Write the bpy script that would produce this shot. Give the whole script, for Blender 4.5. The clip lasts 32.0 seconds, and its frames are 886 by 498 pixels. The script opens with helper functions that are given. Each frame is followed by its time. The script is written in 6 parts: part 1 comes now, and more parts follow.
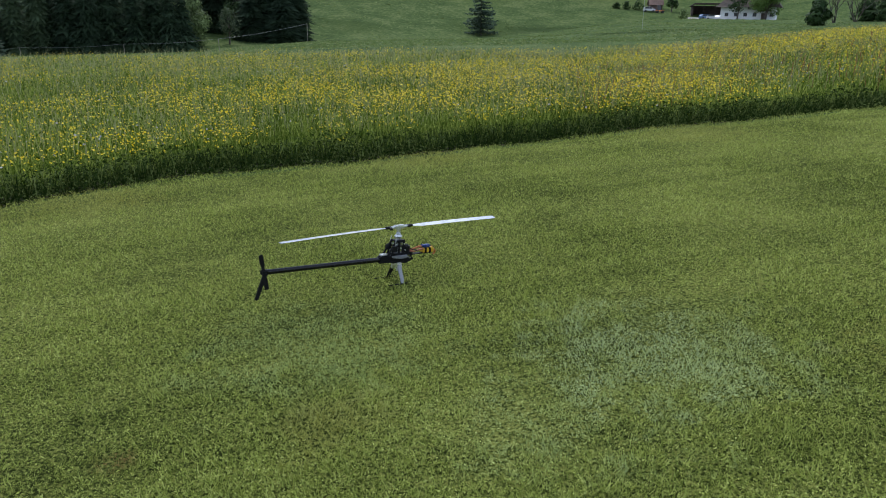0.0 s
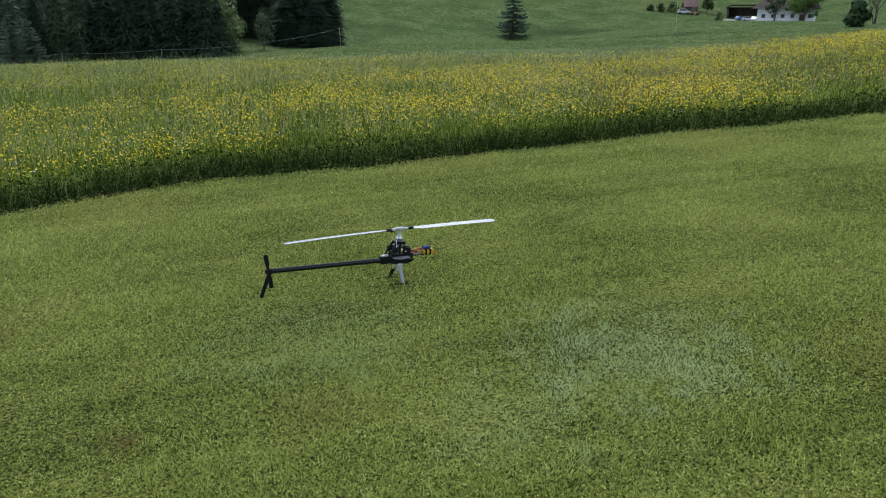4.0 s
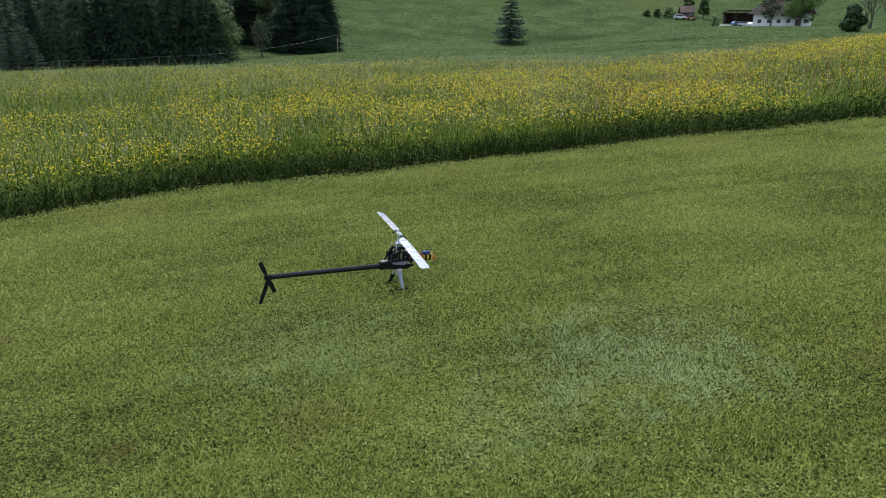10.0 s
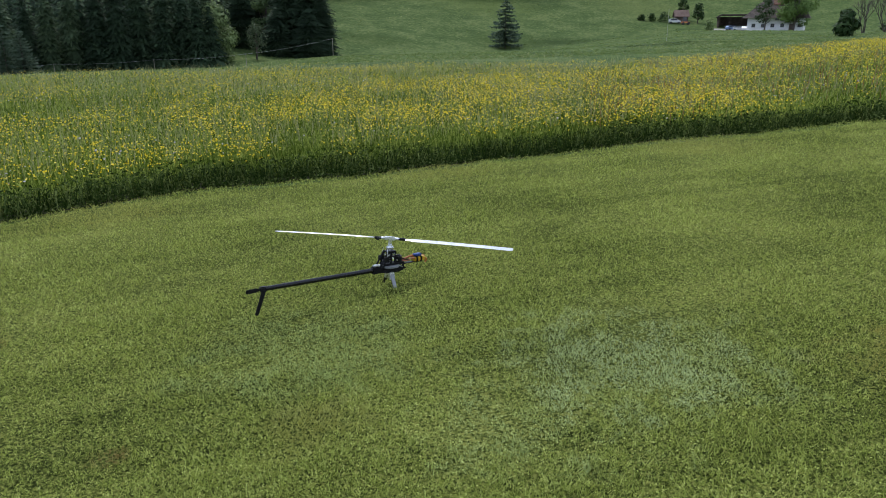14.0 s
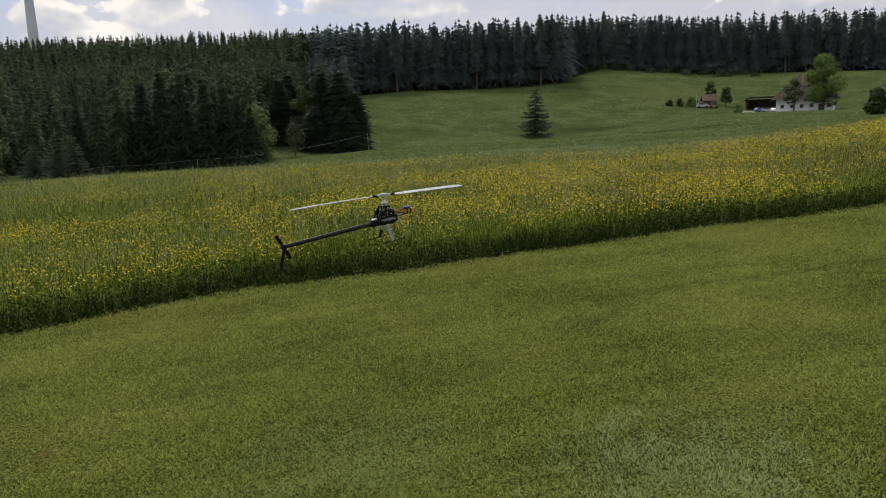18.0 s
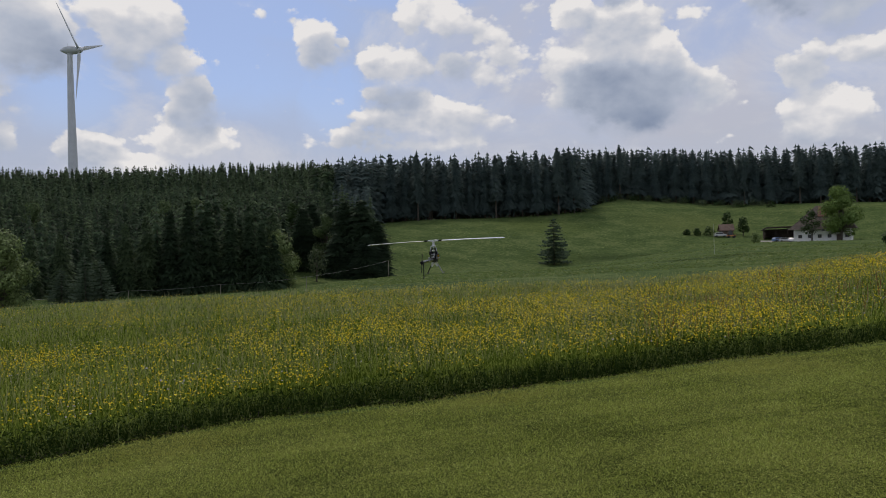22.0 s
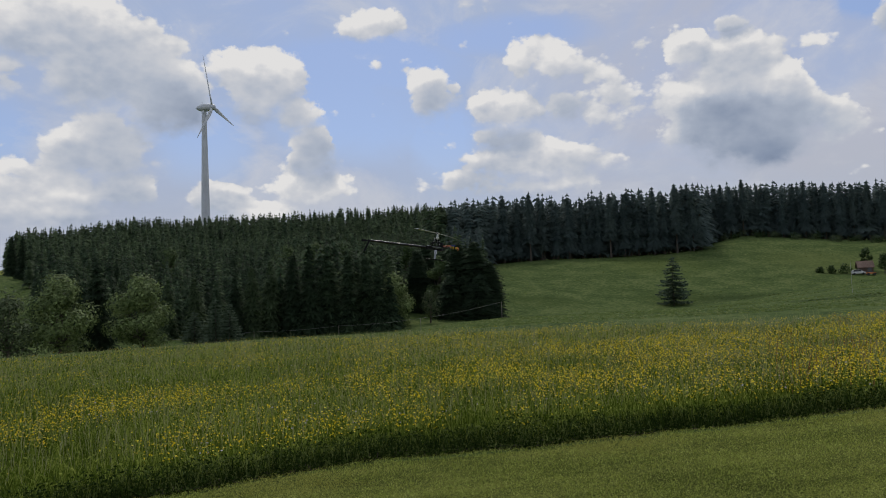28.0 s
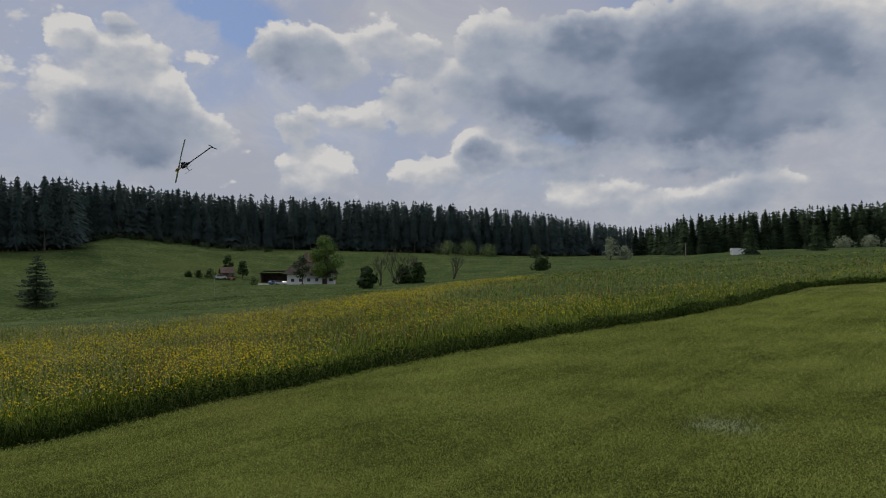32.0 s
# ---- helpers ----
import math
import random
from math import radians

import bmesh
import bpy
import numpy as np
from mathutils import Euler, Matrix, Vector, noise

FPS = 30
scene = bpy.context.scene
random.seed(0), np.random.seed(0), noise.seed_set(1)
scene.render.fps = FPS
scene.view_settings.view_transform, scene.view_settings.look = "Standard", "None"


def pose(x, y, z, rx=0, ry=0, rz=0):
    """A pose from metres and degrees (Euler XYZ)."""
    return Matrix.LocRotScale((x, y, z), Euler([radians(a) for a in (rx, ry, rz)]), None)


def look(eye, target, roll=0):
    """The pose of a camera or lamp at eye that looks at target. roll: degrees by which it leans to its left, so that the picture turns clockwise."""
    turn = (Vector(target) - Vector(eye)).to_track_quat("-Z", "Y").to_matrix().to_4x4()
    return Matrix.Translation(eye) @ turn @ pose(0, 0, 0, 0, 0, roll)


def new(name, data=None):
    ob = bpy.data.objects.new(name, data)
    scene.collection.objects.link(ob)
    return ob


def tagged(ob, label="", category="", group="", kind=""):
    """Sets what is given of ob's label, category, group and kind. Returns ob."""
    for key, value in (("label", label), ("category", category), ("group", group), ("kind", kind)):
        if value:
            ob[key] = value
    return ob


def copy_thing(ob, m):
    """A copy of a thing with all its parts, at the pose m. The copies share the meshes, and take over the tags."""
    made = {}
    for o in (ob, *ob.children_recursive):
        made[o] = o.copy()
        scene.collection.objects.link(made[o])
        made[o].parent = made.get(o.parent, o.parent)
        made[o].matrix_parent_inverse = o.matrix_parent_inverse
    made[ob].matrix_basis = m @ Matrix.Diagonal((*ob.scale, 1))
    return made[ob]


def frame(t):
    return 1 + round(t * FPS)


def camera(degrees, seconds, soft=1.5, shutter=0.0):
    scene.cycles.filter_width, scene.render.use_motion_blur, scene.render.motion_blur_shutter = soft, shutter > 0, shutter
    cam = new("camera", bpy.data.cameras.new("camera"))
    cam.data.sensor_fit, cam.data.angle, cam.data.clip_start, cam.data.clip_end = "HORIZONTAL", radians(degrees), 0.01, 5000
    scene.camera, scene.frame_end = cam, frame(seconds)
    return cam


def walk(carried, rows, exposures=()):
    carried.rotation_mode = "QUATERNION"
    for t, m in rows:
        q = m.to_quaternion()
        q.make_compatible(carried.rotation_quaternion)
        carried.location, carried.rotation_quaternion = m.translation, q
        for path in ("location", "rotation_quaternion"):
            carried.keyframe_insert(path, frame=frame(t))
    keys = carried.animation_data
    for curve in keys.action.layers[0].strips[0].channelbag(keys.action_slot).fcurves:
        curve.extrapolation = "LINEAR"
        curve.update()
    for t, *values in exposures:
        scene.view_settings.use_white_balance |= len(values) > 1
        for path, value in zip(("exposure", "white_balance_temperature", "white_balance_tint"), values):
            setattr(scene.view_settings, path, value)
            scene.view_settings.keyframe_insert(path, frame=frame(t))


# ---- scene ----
CAMERA_ROWS = [
    (0, -0.185, 0.189, 1.603, 72.17, -0.42, -5.20),
    (0.5, -0.222, 0.102, 1.620, 72.48, -0.41, -5.32),
    (1, -0.223, 0.030, 1.632, 72.48, -0.72, -5.61),
    (1.5, -0.090, 0.035, 1.631, 72.43, -0.52, -5.55),
    (2, 0.038, 0.048, 1.648, 72.08, -0.24, -3.75),
    (2.5, 0.016, 0.019, 1.651, 71.73, 0.04, -2.67),
    (4.5, 0.011, -0.014, 1.653, 72.64, -0.02, -2.78),
    (5, 0.006, -0.009, 1.651, 72.75, -0.04, -2.89),
    (5.5, 0.002, -0.005, 1.650, 72.96, -0.20, -3.07),
    (6, 0.000, -0.000, 1.650, 73.10, -0.31, -3.28),
    (6.5, -0.004, 0.000, 1.648, 73.16, -0.30, -3.39),
    (7, -0.002, 0.005, 1.646, 73.22, -0.19, -3.41),
    (7.5, -0.003, 0.009, 1.645, 73.29, -0.21, -3.37),
    (8, -0.004, 0.010, 1.647, 73.29, -0.30, -3.34),
    (8.5, -0.003, 0.011, 1.645, 73.28, -0.11, -3.21),
    (9, -0.004, 0.011, 1.643, 73.19, -0.03, -3.09),
    (9.5, 0.000, 0.009, 1.643, 73.10, 0.14, -2.95),
    (10, 0.002, 0.009, 1.643, 72.86, 0.15, -2.95),
    (10.5, 0.001, 0.012, 1.643, 72.68, 0.32, -3.01),
    (11, 0.000, 0.016, 1.645, 72.28, 0.68, -3.25),
    (11.5, 0.010, 0.016, 1.642, 71.91, 1.02, -3.49),
    (12, 0.008, 0.019, 1.642, 71.41, 1.04, -3.58),
    (12.5, 0.005, 0.024, 1.639, 71.02, 0.75, -3.53),
    (13, -0.000, 0.024, 1.638, 71.06, 0.48, -3.59),
    (13.5, 0.006, 0.024, 1.640, 71.91, 0.22, -3.43),
    (14, 0.008, 0.025, 1.639, 73.14, 0.08, -3.30),
    (14.5, 0.014, 0.016, 1.639, 73.64, 0.10, -3.35),
    (16.5, -0.014, 0.025, 1.671, 73.99, 0.60, -2.84),
    (17, -0.019, 0.033, 1.700, 75.86, 1.18, -2.17),
    (17.5, -0.023, 0.043, 1.701, 78.28, 1.75, -1.28),
    (18, -0.019, 0.035, 1.717, 80.04, 2.06, -0.88),
    (18.5, -0.034, 0.016, 1.732, 82.56, 2.40, 0.34),
    (19, -0.050, 0.013, 1.745, 84.64, 3.06, 5.80),
    (19.5, -0.050, -0.014, 1.758, 86.53, 3.42, 7.22),
    (20, -0.053, -0.013, 1.769, 88.52, 3.00, 7.12),
    (20.5, -0.044, 0.000, 1.763, 89.53, 2.61, 6.57),
    (21, -0.030, 0.010, 1.766, 89.86, 2.12, 2.40),
    (21.5, -0.022, 0.014, 1.762, 89.87, 1.62, 0.90),
    (22, -0.017, 0.012, 1.762, 90.01, 1.70, 0.67),
    (22.5, -0.014, 0.024, 1.764, 90.08, 1.70, 0.29),
    (23, -0.024, 0.020, 1.761, 90.05, 1.66, 0.00),
    (23.5, -0.022, 0.019, 1.761, 90.15, 1.71, 0.49),
    (24, -0.023, 0.008, 1.765, 90.21, 1.64, 0.69),
    (24.5, -0.012, 0.009, 1.759, 90.30, 1.76, 0.74),
    (26.5, -0.013, -0.007, 1.774, 91.45, 2.09, -0.95),
    (27, -0.039, -0.012, 1.776, 92.30, 2.01, 3.99),
    (27.5, -0.050, -0.019, 1.778, 93.16, 1.91, 7.82),
    (28, -0.046, -0.007, 1.778, 93.53, 2.08, 9.53),
    (28.5, -0.041, -0.017, 1.777, 93.54, 1.97, 10.09),
    (29, -0.042, -0.013, 1.777, 93.57, 1.80, 9.83),
    (29.5, -0.018, -0.011, 1.773, 93.42, 1.83, 8.84),
    (30, 0.047, 0.061, 1.751, 92.74, 1.92, -2.07),
    (30.5, 0.137, 0.099, 1.745, 92.04, 1.89, -16.73),
    (31, 0.189, 0.090, 1.751, 91.58, 1.70, -29.66),
    (31.5, 0.232, 0.071, 1.759, 91.46, 1.31, -38.76),
    (32, 0.167, 0.049, 1.784, 92.40, 0.91, -37.11),
]
cam = camera(62.65, 32.0, soft=0.95)
walk(cam, [(row[0], pose(*row[1:])) for row in CAMERA_ROWS],
     exposures=((0.0, 0.80, 5900, 9), (2.5, 0.84, 5900, 9), (5.0, 0.88, 6000, 10), (11.0, 0.84, 5950, 10), (12.0, 0.78, 5830, 8), (13.0, 0.73, 5880, 8), (14.0, 0.93, 6030, 10), (16.5, 0.90, 6400, 10), (17.0, 0.88, 6480, 10), (18.0, 0.33, 7300, 12), (19.0, 0.23, 7100, 12), (20.0, 0.20, 6950, 12), (21.0, 0.06, 6850, 12), (30.0, -0.03, 6750, 10), (31.0, 0.0, 6750, 10), (32.0, -0.34, 6800, 10)))

# ---- sky, sun ----
SUN_AZ, SUN_EL = -14.0, 50.0      # bearing from +y towards +x, height above the horizon


def math_node(tree, op, a, b=0.0, c=0.0, clamp=False):
    n = tree.nodes.new("ShaderNodeMath")
    n.operation, n.use_clamp = op, clamp
    for k, v in enumerate((a, b, c)):
        if isinstance(v, (int, float)):
            n.inputs[k].default_value = v
        else:
            tree.links.new(v, n.inputs[k])
    return n.outputs[0]


def smooth_range(tree, value, lo, hi, to_lo=0.0, to_hi=1.0):
    n = tree.nodes.new("ShaderNodeMapRange")
    n.interpolation_type = "SMOOTHSTEP"
    tree.links.new(value, n.inputs["Value"])
    for key, v in (("From Min", lo), ("From Max", hi), ("To Min", to_lo), ("To Max", to_hi)):
        n.inputs[key].default_value = v
    return n.outputs["Result"]


def mix_colour(tree, fac, a, b, blend="MIX"):
    n = tree.nodes.new("ShaderNodeMix")
    n.data_type, n.blend_type = "RGBA", blend
    for key, v in ((0, fac), (6, a), (7, b)):
        if isinstance(v, (int, float)):
            n.inputs[key].default_value = v
        elif isinstance(v, tuple):
            n.inputs[key].default_value = (*v[:3], 1)
        else:
            tree.links.new(v, n.inputs[key])
    return n.outputs[2]


def noise_tex(tree, vector, scale, detail=4.0, rough=0.55, distortion=0.0):
    n = tree.nodes.new("ShaderNodeTexNoise")
    n.inputs["Scale"].default_value, n.inputs["Detail"].default_value = scale, detail
    n.inputs["Roughness"].default_value, n.inputs["Distortion"].default_value = rough, distortion
    if vector is not None:
        tree.links.new(vector, n.inputs["Vector"])
    return n


def ramp(tree, value, stops):
    n = tree.nodes.new("ShaderNodeValToRGB")
    while len(n.color_ramp.elements) < len(stops):
        n.color_ramp.elements.new(0.5)
    for e, (p, c) in zip(n.color_ramp.elements, stops):
        e.position, e.color = p, (*c, 1)
    tree.links.new(value, n.inputs["Fac"])
    return n.outputs["Color"]


# cumulus clouds: bearing, height, half width, half height (degrees), thickness, greyness of the base
CLOUDS_WEST = ((-36.7, 19.2, 4.7, 2.4, 1, 0.2), (-34.1, 17.2, 4.9, 2.9, 1, 0.35), (-30.5, 15.3, 3.1, 2.7, 1, 0.45), (-33.2, 13.2, 3.1, 1.6, 0.7, 0.55), (-38.8, 16.4, 2.7, 1.8, 0.6, 0.2), (-25.8, 17.8, 1.7, 1.1, 0.8, 0.1),
               (-23.1, 16.3, 3.2, 2.3, 1, 0.3), (-20.5, 14.3, 1.9, 1.5, 0.9, 0.35), (-19.5, 11.5, 1.6, 2.1, 0.85, 0.6), (-17.4, 8.4, 1.6, 1.0, 0.7, 0.1), (-14.6, 20.7, 2.7, 1.2, 0.8, 0.05), (-34.9, 10.9, 3.8, 2.0, 0.85, 0.5),
               (-38.5, 8.0, 4.0, 2.4, 0.9, 0.1), (-32.9, 8.4, 2.4, 1.3, 0.75, 0.5), (-26.2, 7.8, 2.2, 1.2, 0.85, 0.05), (-23.7, 6.9, 3.6, 0.8, 0.75, 0.05))
CLOUDS_NORTH = ((-9.8, 15.6, 2.0, 1.9, 0.8, 0.3), (-1.0, 17.3, 2.7, 1.9, 0.75, 0.1), (0.7, 14.4, 1.4, 1.4, 0.7, 0.6), (-4.2, 14.1, 2.6, 1.5, 0.95, 0.2), (-4.3, 12.2, 2.5, 1.0, 0.8, 0.65), (-1.5, 10.3, 5.3, 1.6, 0.85, 0.15),
                (-6.7, 8.6, 4.0, 1.2, 0.7, 0.55), (-1.4, 8.5, 5.3, 1.0, 0.7, 0.2), (5.0, 14.7, 4.4, 2.9, 0.55, 0), (5.9, 16.4, 2.2, 2.2, 0.5, 0), (10.1, 17.2, 1.6, 1.3, 1, 0.05), (13.2, 15.8, 2.9, 1.9, 1.1, 0.2),
                (16.3, 14.3, 1.6, 1.4, 1.1, 0.25), (13.4, 12.1, 4.8, 3.2, 1.3, 0.7), (19.4, 10.9, 1.9, 1.8, 0.65, 0.2), (13.0, 18.7, 1.3, 0.6, 0.6, 0.8))
CLOUDS_RIGHT = ((18.6, 11.4, 1.4, 1.3, 0.65, 0.4), (22.5, 9.5, 1.0, 0.6, 0.6, 0.1), (26.1, 11.6, 1.7, 1.7, 0.9, 0.35), (27.1, 8.6, 2.7, 1.8, 0.9, 0.1), (29.0, 12.6, 1.6, 1.0, 0.7, 0.2), (26.0, 17.5, 3.3, 2.1, 0.95, 0.7),
                (28.6, 16.0, 2.7, 1.8, 0.8, 0.6))
CLOUDS_EAST = ((35.4, 17.8, 1.8, 1.5, 0.8, 0.35), (41.3, 18.0, 2.6, 2.0, 0.95, 0.15), (39.1, 15.1, 5.8, 2.0, 0.8, 0.7), (32.8, 18.8, 2.7, 1.8, 0.7, 0.3), (34.3, 12.7, 4.9, 1.5, 0.75, 0.3), (40.0, 10.2, 1.9, 1.4, 0.85, 0.75),
               (44.2, 9.8, 2.8, 1.3, 0.95, 0.1), (37.7, 8.2, 4.4, 1.2, 0.8, 0.1), (47.9, 9.2, 2.7, 1.3, 0.85, 0.2), (51.5, 10.1, 3.6, 1.2, 0.95, 0.05), (56.3, 8.9, 5.8, 1.2, 0.9, 0.25), (59.5, 9.4, 3.6, 1.1, 0.9, 0.05),
               (48.6, 6.9, 4.4, 1.5, 0.85, 0.1), (56.2, 5.5, 5.3, 1.2, 0.8, 0.35), (60.3, 6.6, 3.1, 1.8, 0.8, 0.3), (53.2, 14.9, 11.1, 4.2, 1.6, 0.8))
CLOUDS_HIGH = ((-20.0, 8.5, 2.7, 1.4, 0.8, 0.1), (17.2, 16.6, 3.1, 0.8, 0.45, 0), (59.3, 15.0, 7.6, 4.9, 1.6, 0.9), (70.0, 14.0, 7.0, 4.5, 1.0, 0.5), (20.0, 24.0, 10.0, 2.5, 0.6, 0.2), (2.0, 24.5, 9.0, 2.2, 0.5, 0.1))
CLOUDS = CLOUDS_WEST + CLOUDS_NORTH + CLOUDS_RIGHT + CLOUDS_EAST + CLOUDS_HIGH
# wide grey cloud bases
BASES = ((51.5, 15.5, 12.0, 4.6, 0.95), (46.0, 13.3, 4.9, 1.5, 0.8), (56.2, 7.6, 3.1, 0.6, 0.75), (50.5, 5.4, 1.6, 0.6, 0.6), (48.5, 17.5, 6.5, 2.4, 1.1), (40.1, 14.6, 5.3, 1.5, 0.6))
# gaps in the veil where the sky is blue
GAPS = ((-16.0, 14.0, 5.5, 3.0), (-14.5, 17.5, 6.5, 2.0), (-27.5, 11.8, 3.0, 2.4), (-9.5, 12.5, 2.2, 2.6), (-3.0, 19.6, 5.0, 1.2), (22.7, 19.1, 2.2, 1.5), (19.3, 20.2, 2.0, 0.8), (46.3, 10.6, 1.3, 0.7), (64.4, 18.6, 2.0, 1.0), (-42.0, 12.0, 3.0, 2.0))


def make_world():
    world = bpy.data.worlds.new("sky")
    scene.world = world
    world.use_nodes = True
    t = world.node_tree
    t.nodes.clear()
    coord = t.nodes.new("ShaderNodeTexCoord")
    sep = t.nodes.new("ShaderNodeSeparateXYZ")
    t.links.new(coord.outputs["Generated"], sep.inputs[0])
    az = math_node(t, "ARCTAN2", sep.outputs[0], sep.outputs[1])
    el = math_node(t, "ARCSINE", sep.outputs[2])
    azd, eld = math_node(t, "DEGREES", az), math_node(t, "DEGREES", el)
    flat = t.nodes.new("ShaderNodeCombineXYZ")
    t.links.new(azd, flat.inputs[0]), t.links.new(eld, flat.inputs[1])
    warped = flat
    for scale, reach in ((0.13, 1.4), (0.42, 1.5), (1.2, 0.7)):
        turb = noise_tex(t, flat.outputs[0], scale, 6, 0.62)
        shift = t.nodes.new("ShaderNodeVectorMath")
        shift.operation = "SUBTRACT"
        shift.inputs[1].default_value = (0.5, 0.5, 0.5)
        t.links.new(turb.outputs["Color"], shift.inputs[0])
        move = t.nodes.new("ShaderNodeVectorMath")
        move.operation = "MULTIPLY_ADD"
        move.inputs[1].default_value = (reach, reach * 0.75, 0)
        t.links.new(shift.outputs[0], move.inputs[0]), t.links.new(warped.outputs[0], move.inputs[2])
        warped = move
    squash = t.nodes.new("ShaderNodeVectorMath")
    squash.operation = "MULTIPLY"
    squash.inputs[1].default_value = (1, 1.45, 1)
    t.links.new(flat.outputs[0], squash.inputs[0])
    above = t.nodes.new("ShaderNodeVectorMath")
    above.operation = "ADD"
    above.inputs[1].default_value = (-0.3, 0.8, 0)
    t.links.new(squash.outputs[0], above.inputs[0])
    big = noise_tex(t, squash.outputs[0], 0.24, 10, 0.58, 0.1)
    lifted = noise_tex(t, above.outputs[0], 0.24, 10, 0.58, 0.1)
    veil = noise_tex(t, squash.outputs[0], 0.055, 5, 0.55, 0.4)
    # the sum of the clouds' bodies
    body, grey, blue, over = None, None, None, None

    def lobe(a, e, w, h, thick):
        v = t.nodes.new("ShaderNodeVectorMath")
        v.operation = "SUBTRACT"
        v.inputs[1].default_value = (a, e, 0)
        t.links.new(warped.outputs[0], v.inputs[0])
        s = t.nodes.new("ShaderNodeVectorMath")
        s.operation = "MULTIPLY"
        s.inputs[1].default_value = (1 / w, 1 / h, 0)
        t.links.new(v.outputs[0], s.inputs[0])
        d = t.nodes.new("ShaderNodeVectorMath")
        d.operation = "DOT_PRODUCT"
        t.links.new(s.outputs[0], d.inputs[0]), t.links.new(s.outputs[0], d.inputs[1])
        return smooth_range(t, d.outputs["Value"], 2.7, 0.0, 0.0, thick)
    for a, e, w, h, thick, dark in CLOUDS:
        one = lobe(a, e, w, h, thick)
        body = one if body is None else math_node(t, "SMOOTH_MAX", body, one, 0.25)
        # the same cloud one step towards the light: its flanks below show grey, its tops white
        up = lobe(a + 0.25, e - 0.9, w, h, thick)
        over = up if over is None else math_node(t, "SMOOTH_MAX", over, up, 0.25)
        if dark > 0.06:
            two = lobe(a + 0.18 * w, e - 0.44 * h, 0.98 * w, 0.92 * h, dark * 1.1)
            grey = two if grey is None else math_node(t, "SMOOTH_MAX", grey, two, 0.15)
    for a, e, w, h, dark in BASES:
        grey = math_node(t, "SMOOTH_MAX", grey, lobe(a, e, w, h, dark), 0.15)
    for a, e, w, h in GAPS:
        one = lobe(a, e, w, h, 1.0)
        blue = one if blue is None else math_node(t, "MAXIMUM", blue, one)
    heaps = body
    # elsewhere the sky is broken cloud as well
    away = math_node(t, "MAXIMUM", math_node(t, "SUBTRACT", math_node(t, "ABSOLUTE", math_node(t, "SUBTRACT", azd, 14)), 58), math_node(t, "SUBTRACT", eld, 26))
    elsewhere = math_node(t, "MULTIPLY", smooth_range(t, away, 0, 12), smooth_range(t, veil.outputs["Fac"], 0.35, 0.65, 0.1, 1.1))
    body = math_node(t, "MAXIMUM", body, elsewhere)
    grey = math_node(t, "MAXIMUM", grey, math_node(t, "MULTIPLY", elsewhere, 0.4))
    def billow(vector, wisps):
        """Rounded heaps on two scales, frayed by the wisps."""
        total = math_node(t, "MULTIPLY", math_node(t, "SUBTRACT", wisps, 0.5), 1.15)
        for scale, weight in ((0.30, 0.55), (0.85, 0.30), (2.1, 0.13)):
            heap = t.nodes.new("ShaderNodeTexVoronoi")
            heap.feature, heap.inputs["Scale"].default_value, heap.inputs["Smoothness"].default_value = "SMOOTH_F1", scale, 0.35
            t.links.new(vector, heap.inputs["Vector"])
            total = math_node(t, "ADD", total, math_node(t, "MULTIPLY", math_node(t, "SUBTRACT", 0.42, heap.outputs["Distance"]), weight))
        return total
    n0 = billow(squash.outputs[0], big.outputs["Fac"])
    n1 = billow(above.outputs[0], lifted.outputs["Fac"])
    dense = math_node(t, "ADD", body, n0)
    dense = math_node(t, "SUBTRACT", dense, 0.34)
    # crisp heads, frayed and fading undersides
    crisp, faint = smooth_range(t, dense, -0.02, 0.17), smooth_range(t, dense, -0.22, 0.62)
    low_side = smooth_range(t, math_node(t, "SUBTRACT", over, heaps), -0.02, 0.16)
    cover = math_node(t, "ADD", math_node(t, "MULTIPLY", crisp, math_node(t, "SUBTRACT", 1.0, low_side)), math_node(t, "MULTIPLY", faint, low_side))
    higher = t.nodes.new("ShaderNodeVectorMath")
    higher.operation = "ADD"
    higher.inputs[1].default_value = (-0.9, 2.4, 0)
    t.links.new(squash.outputs[0], higher.inputs[0])
    m0 = noise_tex(t, squash.outputs[0], 0.15, 3.5, 0.5)
    m1 = noise_tex(t, higher.outputs[0], 0.15, 3.5, 0.5)
    large = math_node(t, "MULTIPLY", math_node(t, "SUBTRACT", m0.outputs["Fac"], m1.outputs["Fac"]), 1.5)
    calm = math_node(t, "SUBTRACT", 1.0, math_node(t, "MULTIPLY", grey, 0.7), clamp=True)
    relief = math_node(t, "ADD", large, math_node(t, "MULTIPLY", math_node(t, "SUBTRACT", n0, n1), 0.62))
    depth = math_node(t, "MULTIPLY", math_node(t, "MULTIPLY", math_node(t, "ADD", grey, 0.10), smooth_range(t, m0.outputs["Fac"], 0.30, 0.70, 0.45, 1.2)), smooth_range(t, dense, 0.0, 0.9, 0.5, 1.1))
    under = math_node(t, "MULTIPLY", math_node(t, "SUBTRACT", over, heaps), 0.75)
    shade = math_node(t, "SUBTRACT", math_node(t, "ADD", math_node(t, "ADD", depth, under), 0.13), math_node(t, "MULTIPLY", relief, calm))
    shade = math_node(t, "MULTIPLY", shade, 0.6, clamp=True)
    cloud = ramp(t, shade, ((0.0, (7.5, 7.6, 7.8)), (0.13, (5.8, 6.1, 6.7)), (0.33, (4.0, 4.6, 5.7)), (0.62, (2.3, 2.9, 4.1)), (1.0, (1.1, 1.5, 2.3))))
    sky = t.nodes.new("ShaderNodeTexSky")
